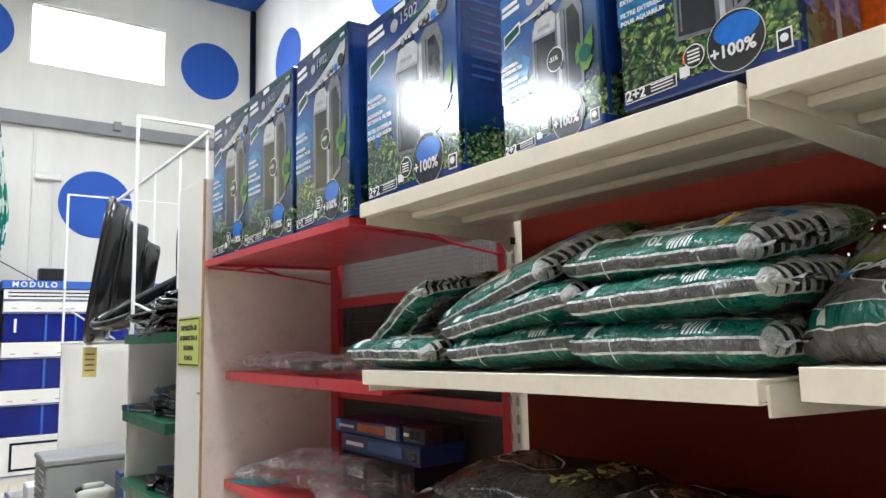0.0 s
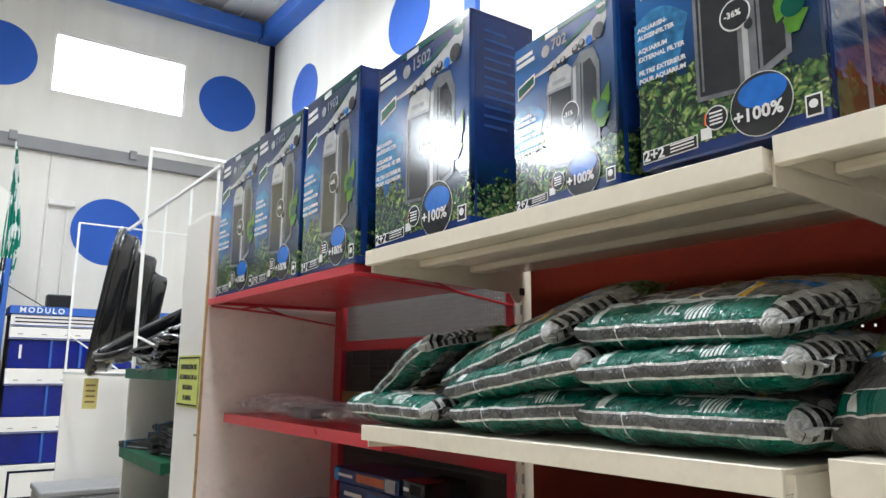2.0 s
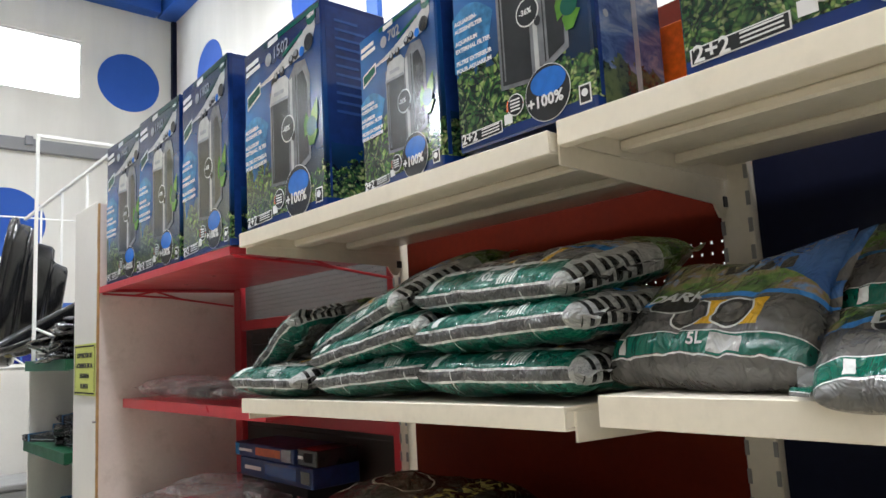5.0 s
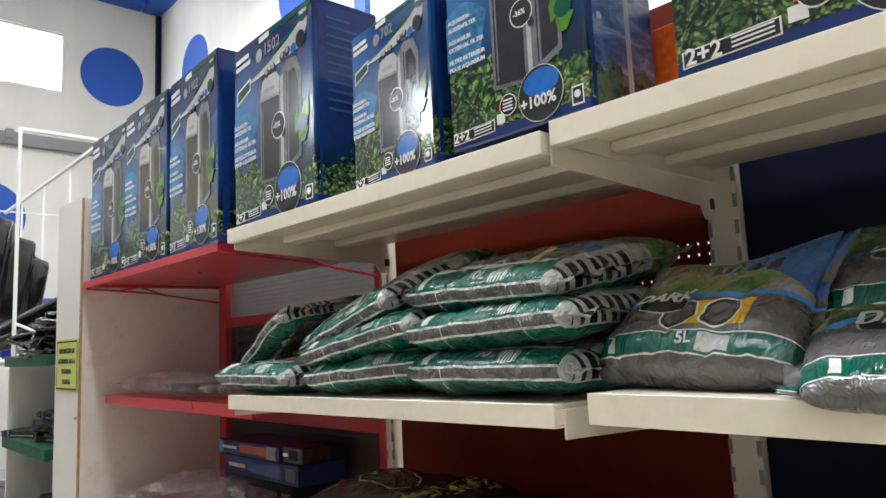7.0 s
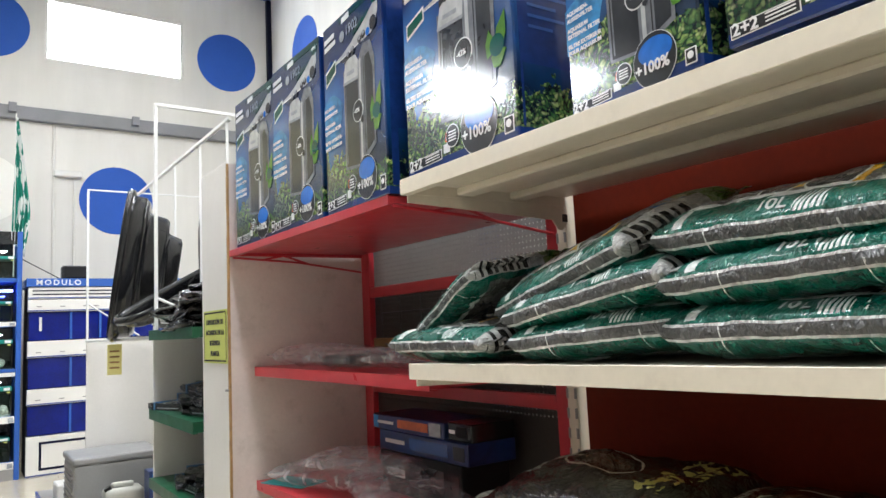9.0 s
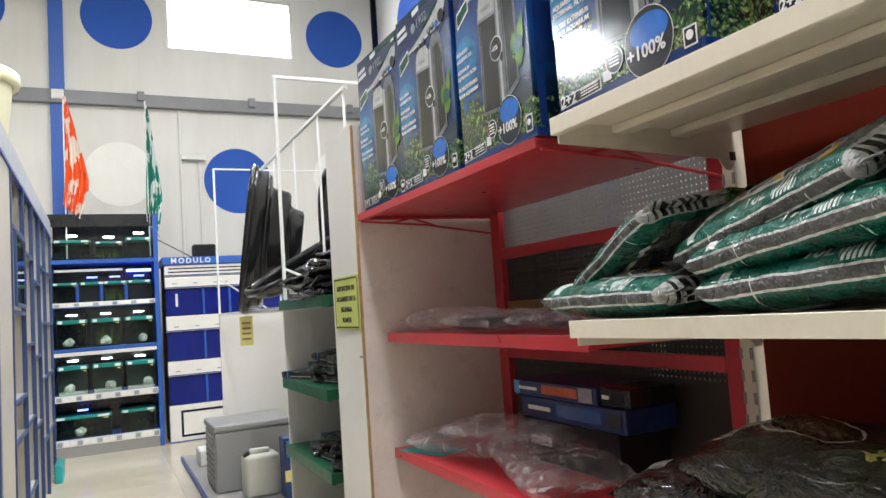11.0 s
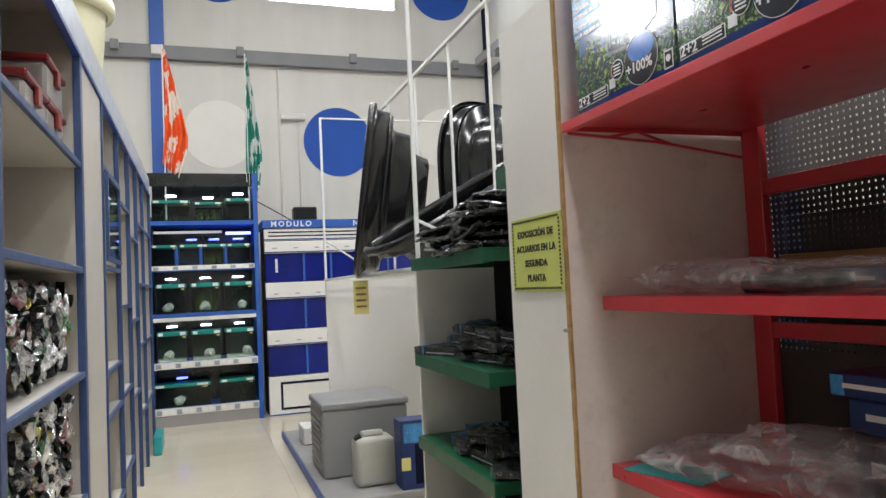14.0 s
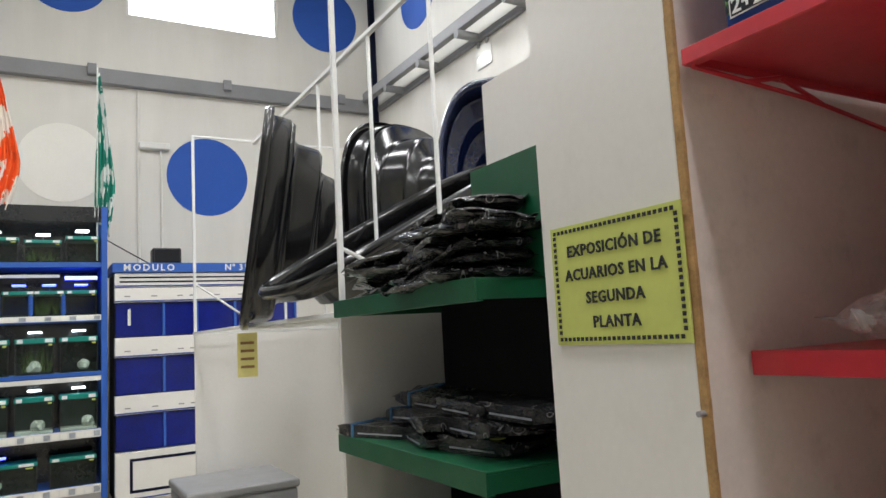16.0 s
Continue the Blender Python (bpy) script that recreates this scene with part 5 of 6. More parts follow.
def foil_pack(label, m, seed, l=0.3, w=0.2, h=0.045):
    """A brick-shaped foil pack: flat faces, pinched corners, crimped end fins, a blue band and printed lines."""
    c = thing("foil_pack", label, "pack", m, group="foil packs")
    o = Vector((seed * 3.7, seed * 1.9, 0))
    bm = block(B(), -l / 2, -w / 2, 0, l / 2, w / 2, h)
    bmesh.ops.subdivide_edges(bm, edges=bm.edges[:], cuts=7, use_grid_fill=True)
    for v in bm.verts:
        p = v.co.copy()
        k = noise.noise(p * 26 + o)
        end = max(0.0, abs(2 * p.x / l) - 0.7) / 0.3
        v.co.y *= 1 - 0.1 * end + 0.03 * k
        v.co.z = max(0.0, h / 2 + (p.z - h / 2) * (1 - 0.45 * end) + 0.011 * k * (p.z / h))
        v.co.x += 0.008 * noise.noise(p * 40 + o)
    part("pack", bm, M["pouch"], c)
    for e in (-1, 1):
        bm = B()
        rows = [[bm.verts.new((e * (l / 2 - 0.004 + 0.018 * i), (j / 10 - 0.5) * w * 0.86, h / 2 + 0.01 * i * noise.noise(Vector((j * 0.9, e, seed))))) for j in range(11)] for i in range(2)]
        for j in range(10):
            bm.faces.new((rows[0][j], rows[0][j + 1], rows[1][j + 1], rows[1][j]))
        part("end_fin", bm, M["pouch"], c).modifiers.new("thickness", "SOLIDIFY").thickness = 0.001
    if seed % 3 == 0:
        part("blue_band", BX(-l * 0.3, -w / 2 - 0.004, 0.001, -l * 0.27, w / 2 + 0.004, h + 0.004, bevel=0.002), M["ink_band_blue"], c, "pale blue paper band")
    part("print_line", BX(-l * 0.2, -w / 2 - 0.0055, h * 0.3, l * 0.36, -w / 2 - 0.004, h * 0.42), M["ink_grey"], c)
    if seed % 4 == 1:
        part("price_sticker", BX(l * 0.26, -w * 0.44, h + 0.002, l * 0.36, -w * 0.3, h + 0.0045), M["yellow_paper"], c, "yellow price sticker")
    return c


pouches(1.445, 3, 4, 3.8, 4.36, "foil pouches")
pouches(1.445, 4, 2, 3.72, 3.95, "foil pouches")
pouches(1.55, 2, 2, 3.7, 4.0, "foil pouches")
pk = "black crumpled brick-shaped foil pack with pale print"
for i in range(14):
    low = i < 9
    z0, k = (1.0455, i) if low else (0.7005, i - 9)
    row, col = divmod(k, 3)
    y = 4.3 - 0.2 * col - 0.07 * row + random.uniform(-0.03, 0.03) - (0 if low else 0.16)
    foil_pack(pk, pose(1.58 + 0.03 * row + random.uniform(-0.02, 0.03), y, z0 + 0.041 * row, random.uniform(-3, 3) * row, random.uniform(-4, 4) * row, -90 + random.uniform(-24, 24)), 3 + i, random.uniform(0.24, 0.3), random.uniform(0.15, 0.2), 0.036)

# ---- shelving on the left ----
XF = 0.16
lg = thing("wall_shelving", "white shelving with blue lacquered edges", "shelving", pose(0, 0, 0))
part("fascia", BX(XF - 0.02, 3.31, 2.29, XF + 0.004, 8.6, 2.43, bevel=0.003), M["fascia"], lg, "pale grey marbled fascia board")
part("fascia_edge", BX(XF - 0.018, 3.31, 2.272, XF + 0.008, 8.6, 2.289), M["blue_edge"], lg)
part("top_board", BX(-0.42, 2.96, 2.431, XF, 8.6, 2.45), M["beige_board"], lg)
part("back_board", BX(-0.44, 2.96, 0.0, -0.422, 8.6, 2.43), M["beige_board"], lg)
part("end_board", BX(-0.42, 2.962, 0.0, XF - 0.025, 2.98, 2.43), M["beige_board"], lg)
part("front_strip", BX(XF - 0.02, 3.036, 0, XF, 3.3, 2.43), M["beige_board"], lg)
part("front_strip", BX(XF - 0.02, 4.575, 0, XF - 0.002, 5.165, 2.27), M["beige_board"], lg)
for y in (3.31, 4.52, 5.17, 5.87, 6.5, 7.1, 7.72, 8.57):
    part("upright_edge", BX(XF - 0.02, y, 0, XF + 0.006, y + (0.05 if y < 5 else 0.022), 2.27), M["slate_edge"], lg)
    part("divider_board", BX(-0.42, y + 0.004, 0, XF - 0.021, y + 0.02, 2.43), M["beige_board"], lg)
for (y0, y1), levels in (((3.362, 4.518), (1.86, 1.46, 1.07, 0.62, 0.22)), ((5.195, 5.868), (1.98, 1.5, 1.0, 0.78, 0.3)), ((5.895, 6.498), (1.9, 1.3, 0.8, 0.35)), ((6.525, 7.098), (1.75, 1.2, 0.7)), ((7.125, 7.718), (1.9, 1.45, 1.0, 0.5)), ((7.745, 8.568), (1.9, 1.45, 1.0, 0.5))):
    for z in levels:
        part("shelf_board", BX(-0.42, y0, z - 0.02, XF - 0.012, y1, z), M["beige_board"], lg)
        part("shelf_edge", BX(XF - 0.011, y0, z - 0.022, XF + 0.004, y1, z + 0.002, bevel=0.002), M["slate_edge"], lg)
for y, z0, z1 in ((3.72, 1.88, 2.27), (4.05, 1.88, 2.2), (3.86, 1.47, 1.83), (3.62, 1.08, 1.44), (4.1, 1.08, 1.44), (3.9, 0.64, 1.03), (5.45, 0.32, 0.77), (5.6, 1.02, 1.47), (5.5, 1.52, 1.95), (6.2, 0.37, 0.77), (7.4, 0.52, 1.42), (8.2, 0.52, 1.42)):
    part("inner_post", BX(-0.02, y, z0, 0.0, y + 0.02, z1), M["slate_edge"], lg)
lg2 = thing("sliding_door", "pale glass sliding door with a blue metal frame", "door", pose(XF + 0.008, 5.2, 1.52))
for y in (0.0, 0.52):
    part("door_stile", BX(0, y, 0, 0.015, y + 0.02, 0.42), M["slate_edge"], lg2)
for z in (0.0, 0.4):
    part("door_rail", BX(0, 0.021, z, 0.015, 0.519, z + 0.02), M["slate_edge"], lg2)
part("door_glass", BX(0.005, 0.021, 0.021, 0.009, 0.519, 0.399), M["glass"], lg2)
solid("corner_post", BX(XF - 0.02, 2.905, 0, XF + 0.008, 3.034, 2.152, bevel=0.004), M["post_blue"], "blue lacquered corner post of the shelving", "post", kind="structure")

# end display with cut corners
ed = thing("end_display", "white end display with blue-edged cut-corner shelves", "display", pose(0, 0, 0))
part("display_back", BX(-0.95, 2.945, 0, XF - 0.022, 2.9595, 2.153), M["beige_board"], ed)
CUT = [(0.125, 2.943), (0.125, 2.86), (-0.1, 2.63), (-0.7, 2.63), (-0.93, 2.86), (-0.93, 2.943)]
for z in (2.0, 1.82, 1.61, 1.37, 1.14, 0.8):
    part("display_shelf", slab(B(), [(x, y, z - 0.02) for x, y in CUT], (0, 0, 0.02)), M["beige_board"], ed)
    for (ax, ay), (bx, by) in zip(CUT[:4], CUT[1:4]):
        dx, dy = bx - ax, by - ay
        n = Vector((dy, -dx, 0)).normalized() * -0.008
        part("edge_strip", slab(B(), [(ax, ay, z - 0.03), (bx, by, z - 0.03), (bx, by, z + 0.006), (ax, ay, z + 0.006)], -n), M["blue_edge"], ed)
part("header", BX(-0.95, 2.895, 2.18, XF + 0.01, 2.958, 2.38, bevel=0.004), M["beam_blue"], ed, "blue header board with a white number")
part("header_lip", BX(-0.95, 2.88, 2.154, XF + 0.03, 2.958, 2.178, bevel=0.002), M["beige_board"], ed)
letters("52", 0.13, M["ink_white"], ed, Matrix.Translation((0.0, 2.894, 2.262)) @ Matrix(((1, 0, 0, 0), (0, 0, -1, 0), (0, 1, 0, 0), (0, 0, 0, 1))), bold=0.002)


def small_box(label, size, mat, m, face):
    c = thing("product_box", label, "box", m, group="boxes on the end display")
    x, y, z = size
    part("carton", BX(-x / 2, -y / 2, 0, x / 2, y / 2, z, bevel=0.002), M[mat], c)
    part("print_field", BX(-x * 0.4, -y / 2 - 0.001, z * 0.1, x * 0.3, -y / 2 - 0.0002, z * 0.45), M[face], c)
    part("text_bar", BX(-x * 0.3, -y / 2 - 0.001, z * 0.7, x * 0.35, -y / 2 - 0.0002, z * 0.82), M["ink_white"], c)
    part("price_sticker", BX(x * 0.1, -y / 2 - 0.0016, z * 0.56, x * 0.4, -y / 2 - 0.0004, z * 0.66), M["yellow_paper"], c, "yellow price sticker")
    for s in (-1, 1):
        part("side_field", BX(s * (x / 2 + 0.0005) - 0.0004, -y * 0.4, z * 0.2, s * (x / 2 + 0.0005) + 0.0004, y * 0.4, z * 0.6), M[face], c)
    return c


small_box("black carton with an orange picture and yellow sticker", (0.1, 0.08, 0.18), "tank_black", pose(0.055, 2.88, 1.37), "ink_orange")
small_box("black carton with a green picture", (0.07, 0.07, 0.09), "tank_black", pose(0.02, 2.88, 1.61), "ink_green")
small_box("blue and black carton with an orange field", (0.13, 0.09, 0.15), "tank_black", pose(0.02, 2.87, 1.14), "ink_orange")
small_box("black carton with a yellow sticker", (0.17, 0.1, 0.15), "tank_black", pose(0.0, 2.85, 0.8), "ink_blue")
small_box("white and red carton", (0.14, 0.1, 0.19), "white_plastic", pose(-0.09, 2.84, 1.61), "lid_red")
small_box("black carton with a green picture", (0.09, 0.07, 0.13), "tank_black", pose(-0.07, 2.86, 1.37), "ink_green")

# heaps of foil packets on the left shelves


def heap(label, y0, y1, z, top, seed, m=None):
    random.seed(seed)
    bm = B()
    n = 950
    for k in range(n):
        y = random.uniform(y0, y1)
        zz = z + 0.02 + (top - z) * random.random() ** 0.8
        x = XF - 0.045 - random.random() ** 1.5 * 0.16
        a, b = random.uniform(0.014, 0.034), random.uniform(0.011, 0.024)
        mm = pose(x, y, zz, random.uniform(0, 360), random.uniform(50, 130), random.uniform(0, 360))
        c = bm.verts.new(mm @ Vector((0, 0, 0.012)))
        c2 = bm.verts.new(mm @ Vector((0, 0, -0.012)))
        rim = [bm.verts.new(mm @ Vector((a * math.copysign(min(1, abs(math.cos(t)) * 1.3), math.cos(t)), b * math.copysign(min(1, abs(math.sin(t)) * 1.3), math.sin(t)), random.uniform(-0.008, 0.008)))) for t in [i * math.pi / 5 for i in range(10)]]
        for i in range(10):
            bm.faces.new((c, rim[i], rim[(i + 1) % 10]))
            bm.faces.new((c2, rim[(i + 1) % 10], rim[i]))
    ob = solid("packet_heap", bm, M["packet"], label, "packets", kind="stuff")
    return ob


heap("heap of shiny silver, black and red foil packets", 3.37, 4.5, 1.07, 1.36, 31)
heap("heap of shiny green, yellow and black foil packets", 3.37, 4.5, 0.62, 0.97, 32)


def crate(y, z):
    c = thing("storage_crate", "clear plastic crate with a dark red lid", "crate", pose(0.0, y, z), group="storage crates")
    part("tub", BX(-0.13, -0.15, 0, 0.12, 0.15, 0.12, bevel=0.012), M["crate"], c)
    part("lid", BX(-0.14, -0.16, 0.12, 0.13, 0.16, 0.145, bevel=0.006), M["lid_red"], c, "dark red lid")
    part("latch", BX(0.121, -0.03, 0.07, 0.135, 0.03, 0.125, bevel=0.003), M["lid_red"], c)


crate(4.28, 1.86), crate(4.28, 2.006), crate(3.96, 1.86)
bn = thing("plastic_bin", "pale yellow translucent plastic bin on the shelving", "bin", pose(-0.16, 6.0, 2.45))
part("bin_body", lathe(B(), [(0.0, 0), (0.21, 0), (0.22, 0.02), (0.27, 0.55), (0.275, 0.6), (0.262, 0.6), (0.21, 0.03), (0.0, 0.03)], 40), M["yellow_bin"], bn, smooth=True)
part("bin_rim", lathe(B(), [(0.275, 0.53), (0.305, 0.53), (0.315, 0.56), (0.31, 0.61), (0.3, 0.62), (0.275, 0.62), (0.27, 0.6)], 40), M["yellow_bin"], bn, smooth=True)
solid("floor_tray", BX(-0.02, -0.2, 0, 0.05, 0.2, 0.16, bevel=0.01), M["teal_plastic"], "teal plastic tray against the shelving foot", "tray", pose(0.19, 8.3, 0.0))

# ---- aquarium rack at the far end ----
AX0, AX1, AY = 0.06, 1.2, 9.45
ar = thing("aquarium_rack", "blue steel rack of small lit display aquariums", "rack", pose(0, 0, 0))
for x in (AX0, AX1 - 0.05):
    part("side_post", BX(x, AY - 0.01, 0, x + 0.05, AY + 0.5, 2.2 if x < 0.5 else 2.64, bevel=0.004), M["beam_blue"], ar)
part("back_board", BX(AX0 + 0.051, AY + 0.48, 0.1, AX1 - 0.051, AY + 0.5, 2.64), M["tank_black"], ar)
part("header_board", BX(AX0, AY + 0.02, 2.5, AX1 - 0.051, AY + 0.04, 2.64), M["tank_black"], ar)
part("plinth", BX(AX0, AY, 0, AX1 - 0.051, AY + 0.46, 0.12), M["skirting"], ar, "grey plinth")
for z, mat, th in ((2.13, "beam_blue", 0.045), (1.66, "white_plastic", 0.05), (1.16, "beam_blue", 0.035), (0.66, "white_plastic", 0.07), (0.19, "white_plastic", 0.075)):
    part("rack_shelf", BX(AX0 + 0.051, AY + 0.004, z - th, AX1 - 0.051, AY + 0.47, z, bevel=0.003), M["beam_blue"], ar)
    part("price_strip", BX(AX0 + 0.051, AY - 0.008, z - th, AX1 - 0.051, AY + 0.003, z, bevel=0.002), M[mat], ar)
    if mat == "white_plastic":
        for k in range(16):
            part("price_card", BX(AX0 + 0.07 + k * 0.064, AY - 0.011, z - th * 0.85, AX0 + 0.12 + k * 0.064, AY - 0.009, z - th * 0.2), M["circle_white" if k % 3 else "ink_grey"], ar)
part("price_strip", BX(AX0 + 0.051, AY - 0.008, 1.08, AX1 - 0.051, AY + 0.003, 1.12), M["white_plastic"], ar)


def aquarium(x0, x1, z, h, lid="tank_teal", weed=False, rock=True, lampmat="tank_lamp", lamp_on=True, blue=False, label="", back="tank_black"):
    t = thing("aquarium", label or "small glass aquarium with a teal lid and dark water", "aquarium", pose((x0 + x1) / 2, AY + 0.03, z), group="aquariums in the rack")
    w = (x1 - x0) / 2
    part("tank_back", BX(-w, 0.26, 0, w, 0.27, h), M["tank_blue" if blue else back], t)
    for s in (-1, 1):
        part("tank_side", BX(s * w - 0.004, 0.0, 0, s * w + 0.004, 0.26, h), M["tank_black"], t)
    part("gravel", BX(-w + 0.005, 0.006, 0, w - 0.005, 0.258, h * 0.07), M["stone" if back == "tank_grey" else "tank_black"], t)
    part("front_glass", BX(-w + 0.005, 0.0, 0, w - 0.005, 0.005, h * 0.86), M["glass"], t).visible_shadow = False
    part("lid", BX(-w - 0.005, -0.008, h * 0.86, w + 0.005, 0.275, h, bevel=0.004), M[lid], t, "teal plastic lid")
    for a, b in ((0.52, 0.92), (-0.92, -0.62)):
        part("lid_label", BX(w * a, -0.012, h * 0.88, w * b, -0.009, h * 0.98), M["ink_white"], t)
    part("yellow_tag", BX(w * 0.7, -0.008, h * 0.79, w * 0.9, -0.005, h * 0.84), M["yellow_paper"], t)
    random.seed(int(x0 * 1000 + z * 77))
    if rock:
        bm = B()
        bmesh.ops.create_icosphere(bm, subdivisions=2, radius=0.052)
        off = Vector((x0 * 9, z * 5, 0))
        for v in bm.verts:
            v.co *= 1 + 0.5 * noise.noise(v.co * 25 + off)
        part("rock", bm, M["stone"], t, "pale rock", at=pose(random.uniform(-0.3, 0.5) * w, 0.06, h * 0.07 + 0.04))
    if weed:
        bm = B()
        for k in range(26):
            a = Vector((random.uniform(-0.8, 0.8) * w, random.uniform(0.05, 0.2), h * 0.05))
            rod(bm, a, a + Vector((random.uniform(-0.06, 0.06), random.uniform(-0.04, 0.04), random.uniform(0.4, 0.75) * h)), 0.006, 4, 0.002)
        part("water_plant", bm, M["weed"], t, "yellow-green water plant")
    if lamp_on:
        part("lamp", BX(-0.055, 0.015, h + 0.045, 0.055, 0.1, h + 0.06, bevel=0.006), M[lampmat], t, "small bright lamp")
        part("lamp_stem", RD((0.0, 0.1, h), (0.0, 0.1, h + 0.05), 0.006, 6), M["black"], t)
    return t


aquarium(0.13, 0.5, 2.132, 0.22, rock=False, label="wide dark aquarium with a teal lid")
aquarium(0.55, 0.83, 2.132, 0.2, weed=True, rock=False)
aquarium(0.87, 1.13, 2.132, 0.24, rock=False)
for x in (0.12, 0.39, 0.62, 0.87):
    aquarium(x, x + 0.24, 1.662, 0.22, blue=x in (0.39, 0.87), weed=x == 0.62, rock=False, lampmat="blue_lamp", lamp_on=x > 0.3, label="small aquarium with blue equipment and a teal lid")
for x in (0.37, 0.61, 0.86):
    fc = thing("filter_column", "blue plastic filter column between small aquariums", "filter", pose(x - 0.01, AY + 0.02, 1.662), group="filter columns")
    for k in range(5):
        part("ring", RD((0, 0, 0.012 + k * 0.034), (0, 0, 0.038 + k * 0.034), 0.02, 10), M["circle_blue"], fc)
    part("core", RD((0, 0, 0), (0, 0, 0.19), 0.012, 8), M["ink_band_blue"], fc)
part("strip_lamp", BX(AX0 + 0.08, AY + 0.03, 2.0, 0.82, AY + 0.07, 2.025), M["ceiling"], ar, "pale strip lamp")
part("blue_lamp", BX(0.86, AY + 0.03, 1.98, 1.12, AY + 0.08, 2.01), M["blue_lamp"], ar, "blue glowing lamp")
for k, x in enumerate((0.15, 0.49, 0.83)):
    aquarium(x, x + 0.29, 1.162, 0.31, weed=k == 1)
    aquarium(x, x + 0.29, 0.662, 0.31, back="tank_grey")
aquarium(0.1, 0.66, 0.192, 0.24, lampmat="blue_lamp", label="long dark aquarium with a violet lamp")
aquarium(0.76, 1.11, 0.192, 0.25, rock=False, lamp_on=False)

# numbered module of blue tanks
MX0, MX1 = 1.26, 2.95
md = thing("tank_module", "white and blue numbered module of fish tanks", "fish tanks", pose(0, 0, 0))
part("carcass", BX(MX0, AY + 0.1, 0, MX1, AY + 0.55, 2.03), M["dark_void"], md)
part("sign_board", BX(MX0 - 0.02, AY - 0.02, 2.035, MX1, AY + 0.55, 2.125, bevel=0.003), M["beam_blue"], md, "blue board with white letters")
NF = Matrix(((1, 0, 0, 0), (0, 0, -1, 0), (0, 1, 0, 0), (0, 0, 0, 1)))
letters("MODULO", 0.085, M["ink_white"], md, Matrix.Translation((MX0 + 0.07, AY - 0.021, 2.078)) @ NF, bold=0.002, spread=1.35)
letters("N° 31", 0.085, M["ink_white"], md, Matrix.Translation((MX0 + 0.98, AY - 0.021, 2.078)) @ NF, bold=0.002, spread=1.1)
for z0, z1 in ((1.9, 2.03), (1.76, 1.892), (1.26, 1.44), (0.75, 0.92), (0.0, 0.42)):
    part("front_panel", BX(MX0, AY, z0, MX1, AY + 0.1, z1, bevel=0.003), M["white_board"], md)
    part("panel_line", BX(MX0, AY - 0.003, z0 + 0.006, MX1, AY - 0.001, z0 + 0.018), M["blue_edge"], md)
for z in (1.95, 1.99):
    part("panel_stripe", BX(MX0 + 0.04, AY - 0.004, z - 0.007, MX1, AY - 0.001, z + 0.007), M["navy_board"], md)
for z in (1.81, 1.31, 0.8):
    for k in range(9):
        part("vent_slot", BX(MX0 + 0.08 + k * 0.19 + 0.04 * (k % 3), AY - 0.004, z, MX0 + 0.13 + k * 0.19 + 0.04 * (k % 3), AY - 0.001, z + 0.012), M["skirting"], md)
for a in ((0.12, 0.06, 1.6, 0.085), (0.12, 0.335, 1.6, 0.36), (0.12, 0.086, 0.145, 0.334)):
    part("door_line", BX(MX0 + a[0], AY - 0.004, a[1], MX0 + a[2], AY - 0.001, a[3]), M["navy_board"], md)
for z0, z1 in ((1.45, 1.752), (0.93, 1.252), (0.43, 0.742)):
    x = MX0
    for k, wd in enumerate((0.42, 0.3, 0.36, 0.3, 0.31)):
        tk = part("fish_tank", BX(x + 0.012, AY + 0.03, z0, x + wd - 0.012, AY + 0.098, z1), M["tank_blue"], md, "deep blue glass fish tank")
        part("tank_frame", BX(x + wd - 0.011, AY + 0.01, z0, x + wd + 0.011, AY + 0.06, z1), M["beam_blue"], md)
        x += wd
# a white bar modelled as the reflection on the tank glass
part("tank_reflex", BX(MX0 + 0.11, AY + 0.02, 1.55, MX0 + 0.135, AY + 0.029, 1.7), M["white_plastic"], md)
sp = thing("loudspeaker", "small black loudspeaker on the tank module", "speaker", pose(1.72, AY + 0.12, 2.125))
part("case", BX(-0.13, -0.08, 0, 0.13, 0.08, 0.15, bevel=0.012), M["black"], sp)
part("grille", BX(-0.11, -0.086, 0.015, 0.11, -0.081, 0.135, bevel=0.004), M["dark_void"], sp)
solid("cable", RD((1.2, AY + 0.1, 2.35), (1.6, AY + 0.2, 2.13), 0.006, 6), M["black"], "thin black cable down to the module", "cable")


def flag(label, mat, x, z0, z1, width, seed):
    """A limp flag hung by one corner from a thin stick: pleats that widen downwards."""
    f = thing("flag", label, "flag", pose(x, AY + 0.05, 2.6), group="flags")
    bm = B()
    nv, nu = 40, 26
    rows = []
    for j in range(nv + 1):
        t = j / nv
        z = z1 + (z0 - z1) * t
        wd = width * (0.12 + 0.95 * min(1, t * 1.5)) * (1 - 0.45 * max(0, t - 0.75) * 4 * 0.6)
        rows.append([bm.verts.new((wd * (i / nu) + 0.03 * t * math.sin(seed + 3 * t), 0.035 * math.sin(i * 1.15 + seed + 2 * t) * (0.3 + t), z - 2.6 - 0.18 * (i / nu) * t)) for i in range(nu + 1)])
    for a, b in zip(rows, rows[1:]):
        for i in range(nu):
            bm.faces.new((a[i], a[i + 1], b[i + 1], b[i]))
    c = part("cloth", bm, M[mat], f, smooth=True)
    c.modifiers.new("thickness", "SOLIDIFY").thickness = 0.003
    part("stick", RD((0, 0, -0.45), (0, 0, z1 - 2.55), 0.008, 6), M["white_plastic"], f)


flag("limp orange and white flag on a thin stick", "orange_flag", 0.27, 2.75, 3.98, 0.22, 1.0)
flag("limp green and white flag on a thin stick", "green_flag", 1.12, 2.55, 3.93, 0.16, 2.4)

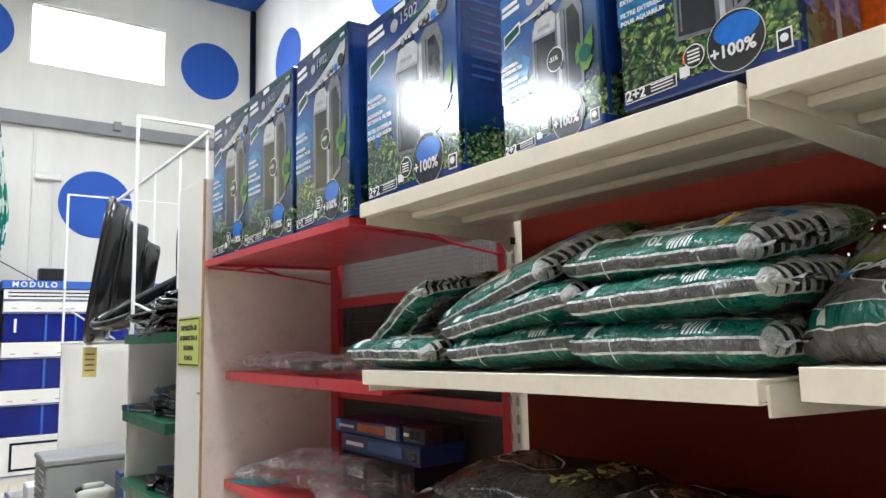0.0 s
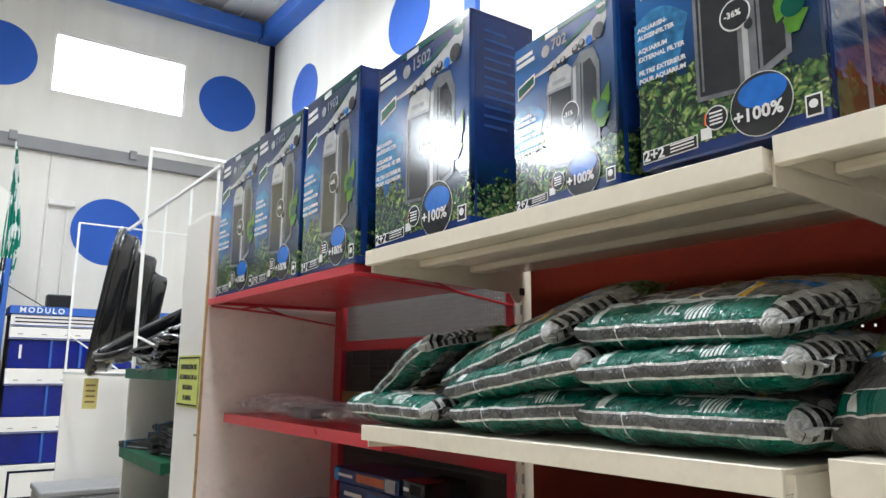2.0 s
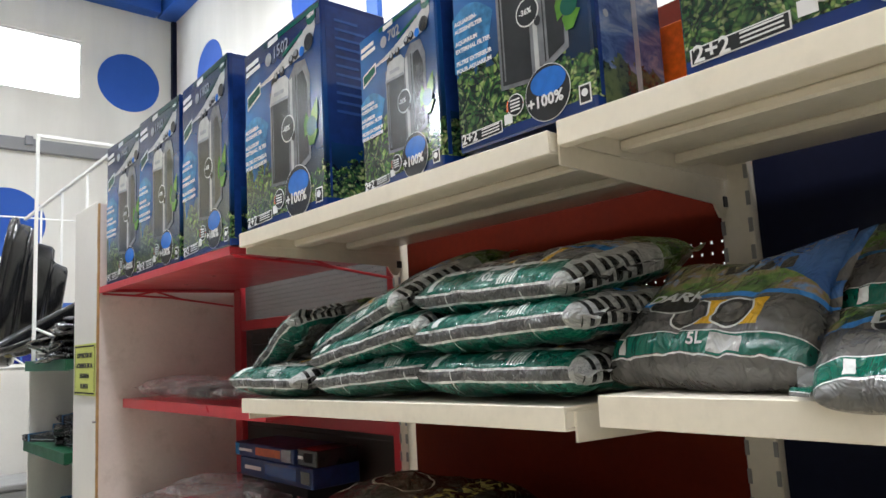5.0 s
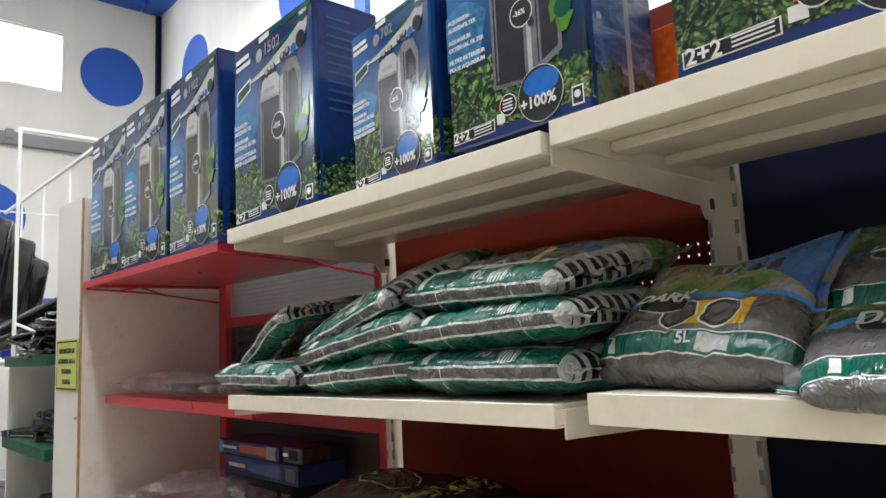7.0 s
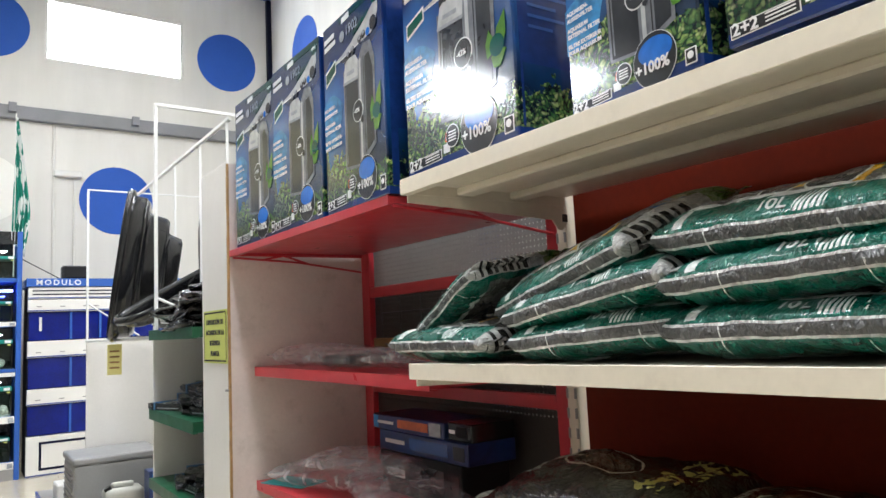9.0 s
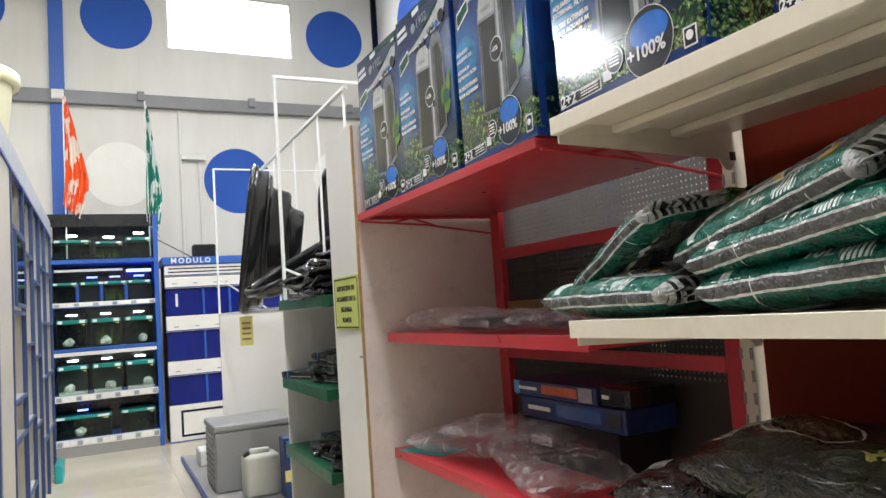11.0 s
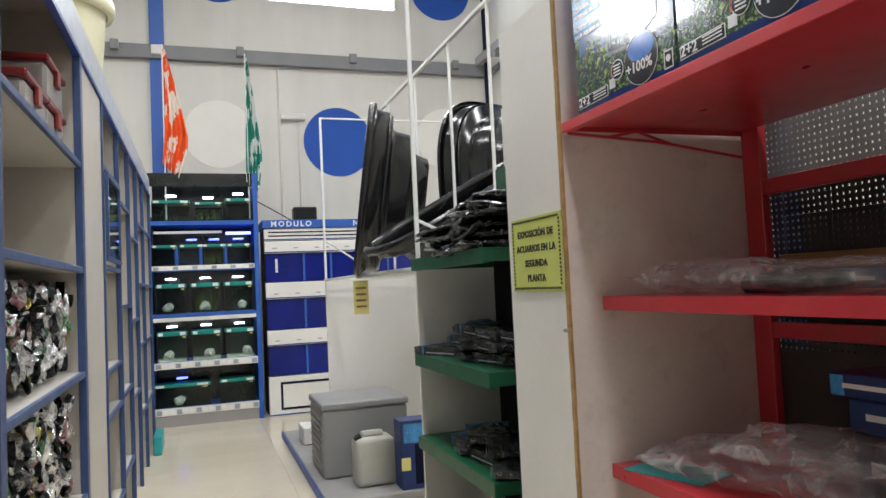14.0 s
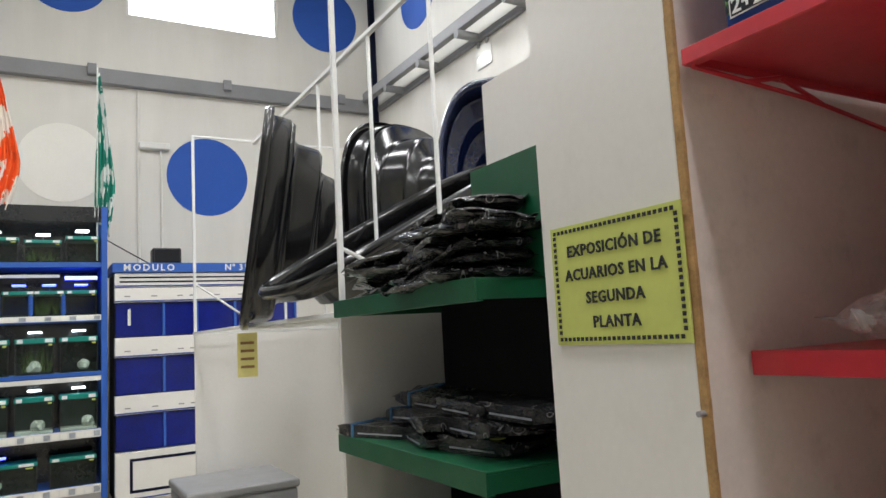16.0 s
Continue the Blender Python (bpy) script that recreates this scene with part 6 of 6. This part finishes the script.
# ---- goods on the floor beside the rack ----
solid("pallet_slab", BX(1.27, 5.9, 0, 2.2, 8.3, 0.05, bevel=0.006), M["skirting"], "low grey slab with a blue edge on the floor", "slab")
solid("slab_edge", BX(1.255, 5.9, 0, 1.268, 8.3, 0.052), M["blue_edge"], "blue edge strip of the floor slab", "edge", kind="structure")
ck = thing("chiller_box", "grey plastic chiller box with louvred sides", "chiller", pose(1.34, 6.42, 0.05))
part("case", BX(0, 0, 0, 0.6, 0.56, 0.46, bevel=0.02, seg=3), M["grey_plastic"], ck)
part("top_cover", BX(-0.01, -0.01, 0.46, 0.61, 0.57, 0.51, bevel=0.015, seg=3), M["grey_plastic"], ck)
for k in range(9):
    part("louvre", BX(-0.012, 0.08, 0.05 + k * 0.043, 0.0, 0.48, 0.073 + k * 0.043, bevel=0.003), M["skirting"], ck)
jr = thing("jerrycan", "white plastic jerrycan on the floor", "canister", pose(1.5, 6.1, 0.05))
part("can_body", BX(0, 0, 0, 0.26, 0.2, 0.31, bevel=0.035, seg=3), M["can"], jr, smooth=True)
part("can_handle", BX(0.05, 0.07, 0.305, 0.2, 0.13, 0.345, bevel=0.015, seg=2), M["can"], jr)
part("can_cap", RD((0.035, 0.06, 0.29), (0.015, 0.06, 0.325), 0.025, 14), M["black"], jr)
tb = thing("tall_carton", "tall blue and white printed carton on the floor", "box", pose(1.75, 5.93, 0.05))
part("carton", BX(0, 0, 0, 0.2, 0.16, 0.43, bevel=0.004), M["blue_carton"], tb)
part("white_field", BX(0.02, -0.001, 0.29, 0.18, -0.0003, 0.41), M["ink_sky"], tb)
part("yellow_field", BX(0.0, -0.001, 0.12, 0.06, -0.0003, 0.2), M["yellow_tag"], tb)
part("dark_field", BX(0.09, -0.001, 0.03, 0.19, -0.0003, 0.28), M["navy_board"], tb)
solid("small_white_box", BX(0, 0, 0, 0.14, 0.3, 0.14, bevel=0.01), M["white_plastic"], "small whitish box at the slab's end", "box", pose(1.36, 7.6, 0.05))

# ---- floor tiles ----
tile_me = None
n = 0
for i in range(30):
    for j in range(0, 36):
        x, y = -0.1 + 0.05 + i * 0.4 - 0.4, -1.0 + j * 0.4
        if x > 2.4 or y > 10.6:
            continue
        if tile_me is None:
            t = part("tile", BX(0.0008, 0.0008, -0.004, 0.3992, 0.3992, 0.0), M["terrazzo"], floor)
            tile_me = t.data
        else:
            t = new("tile", tile_me)
            t.parent = floor
        t.matrix_basis = pose(x, y, 0)
        n += 1
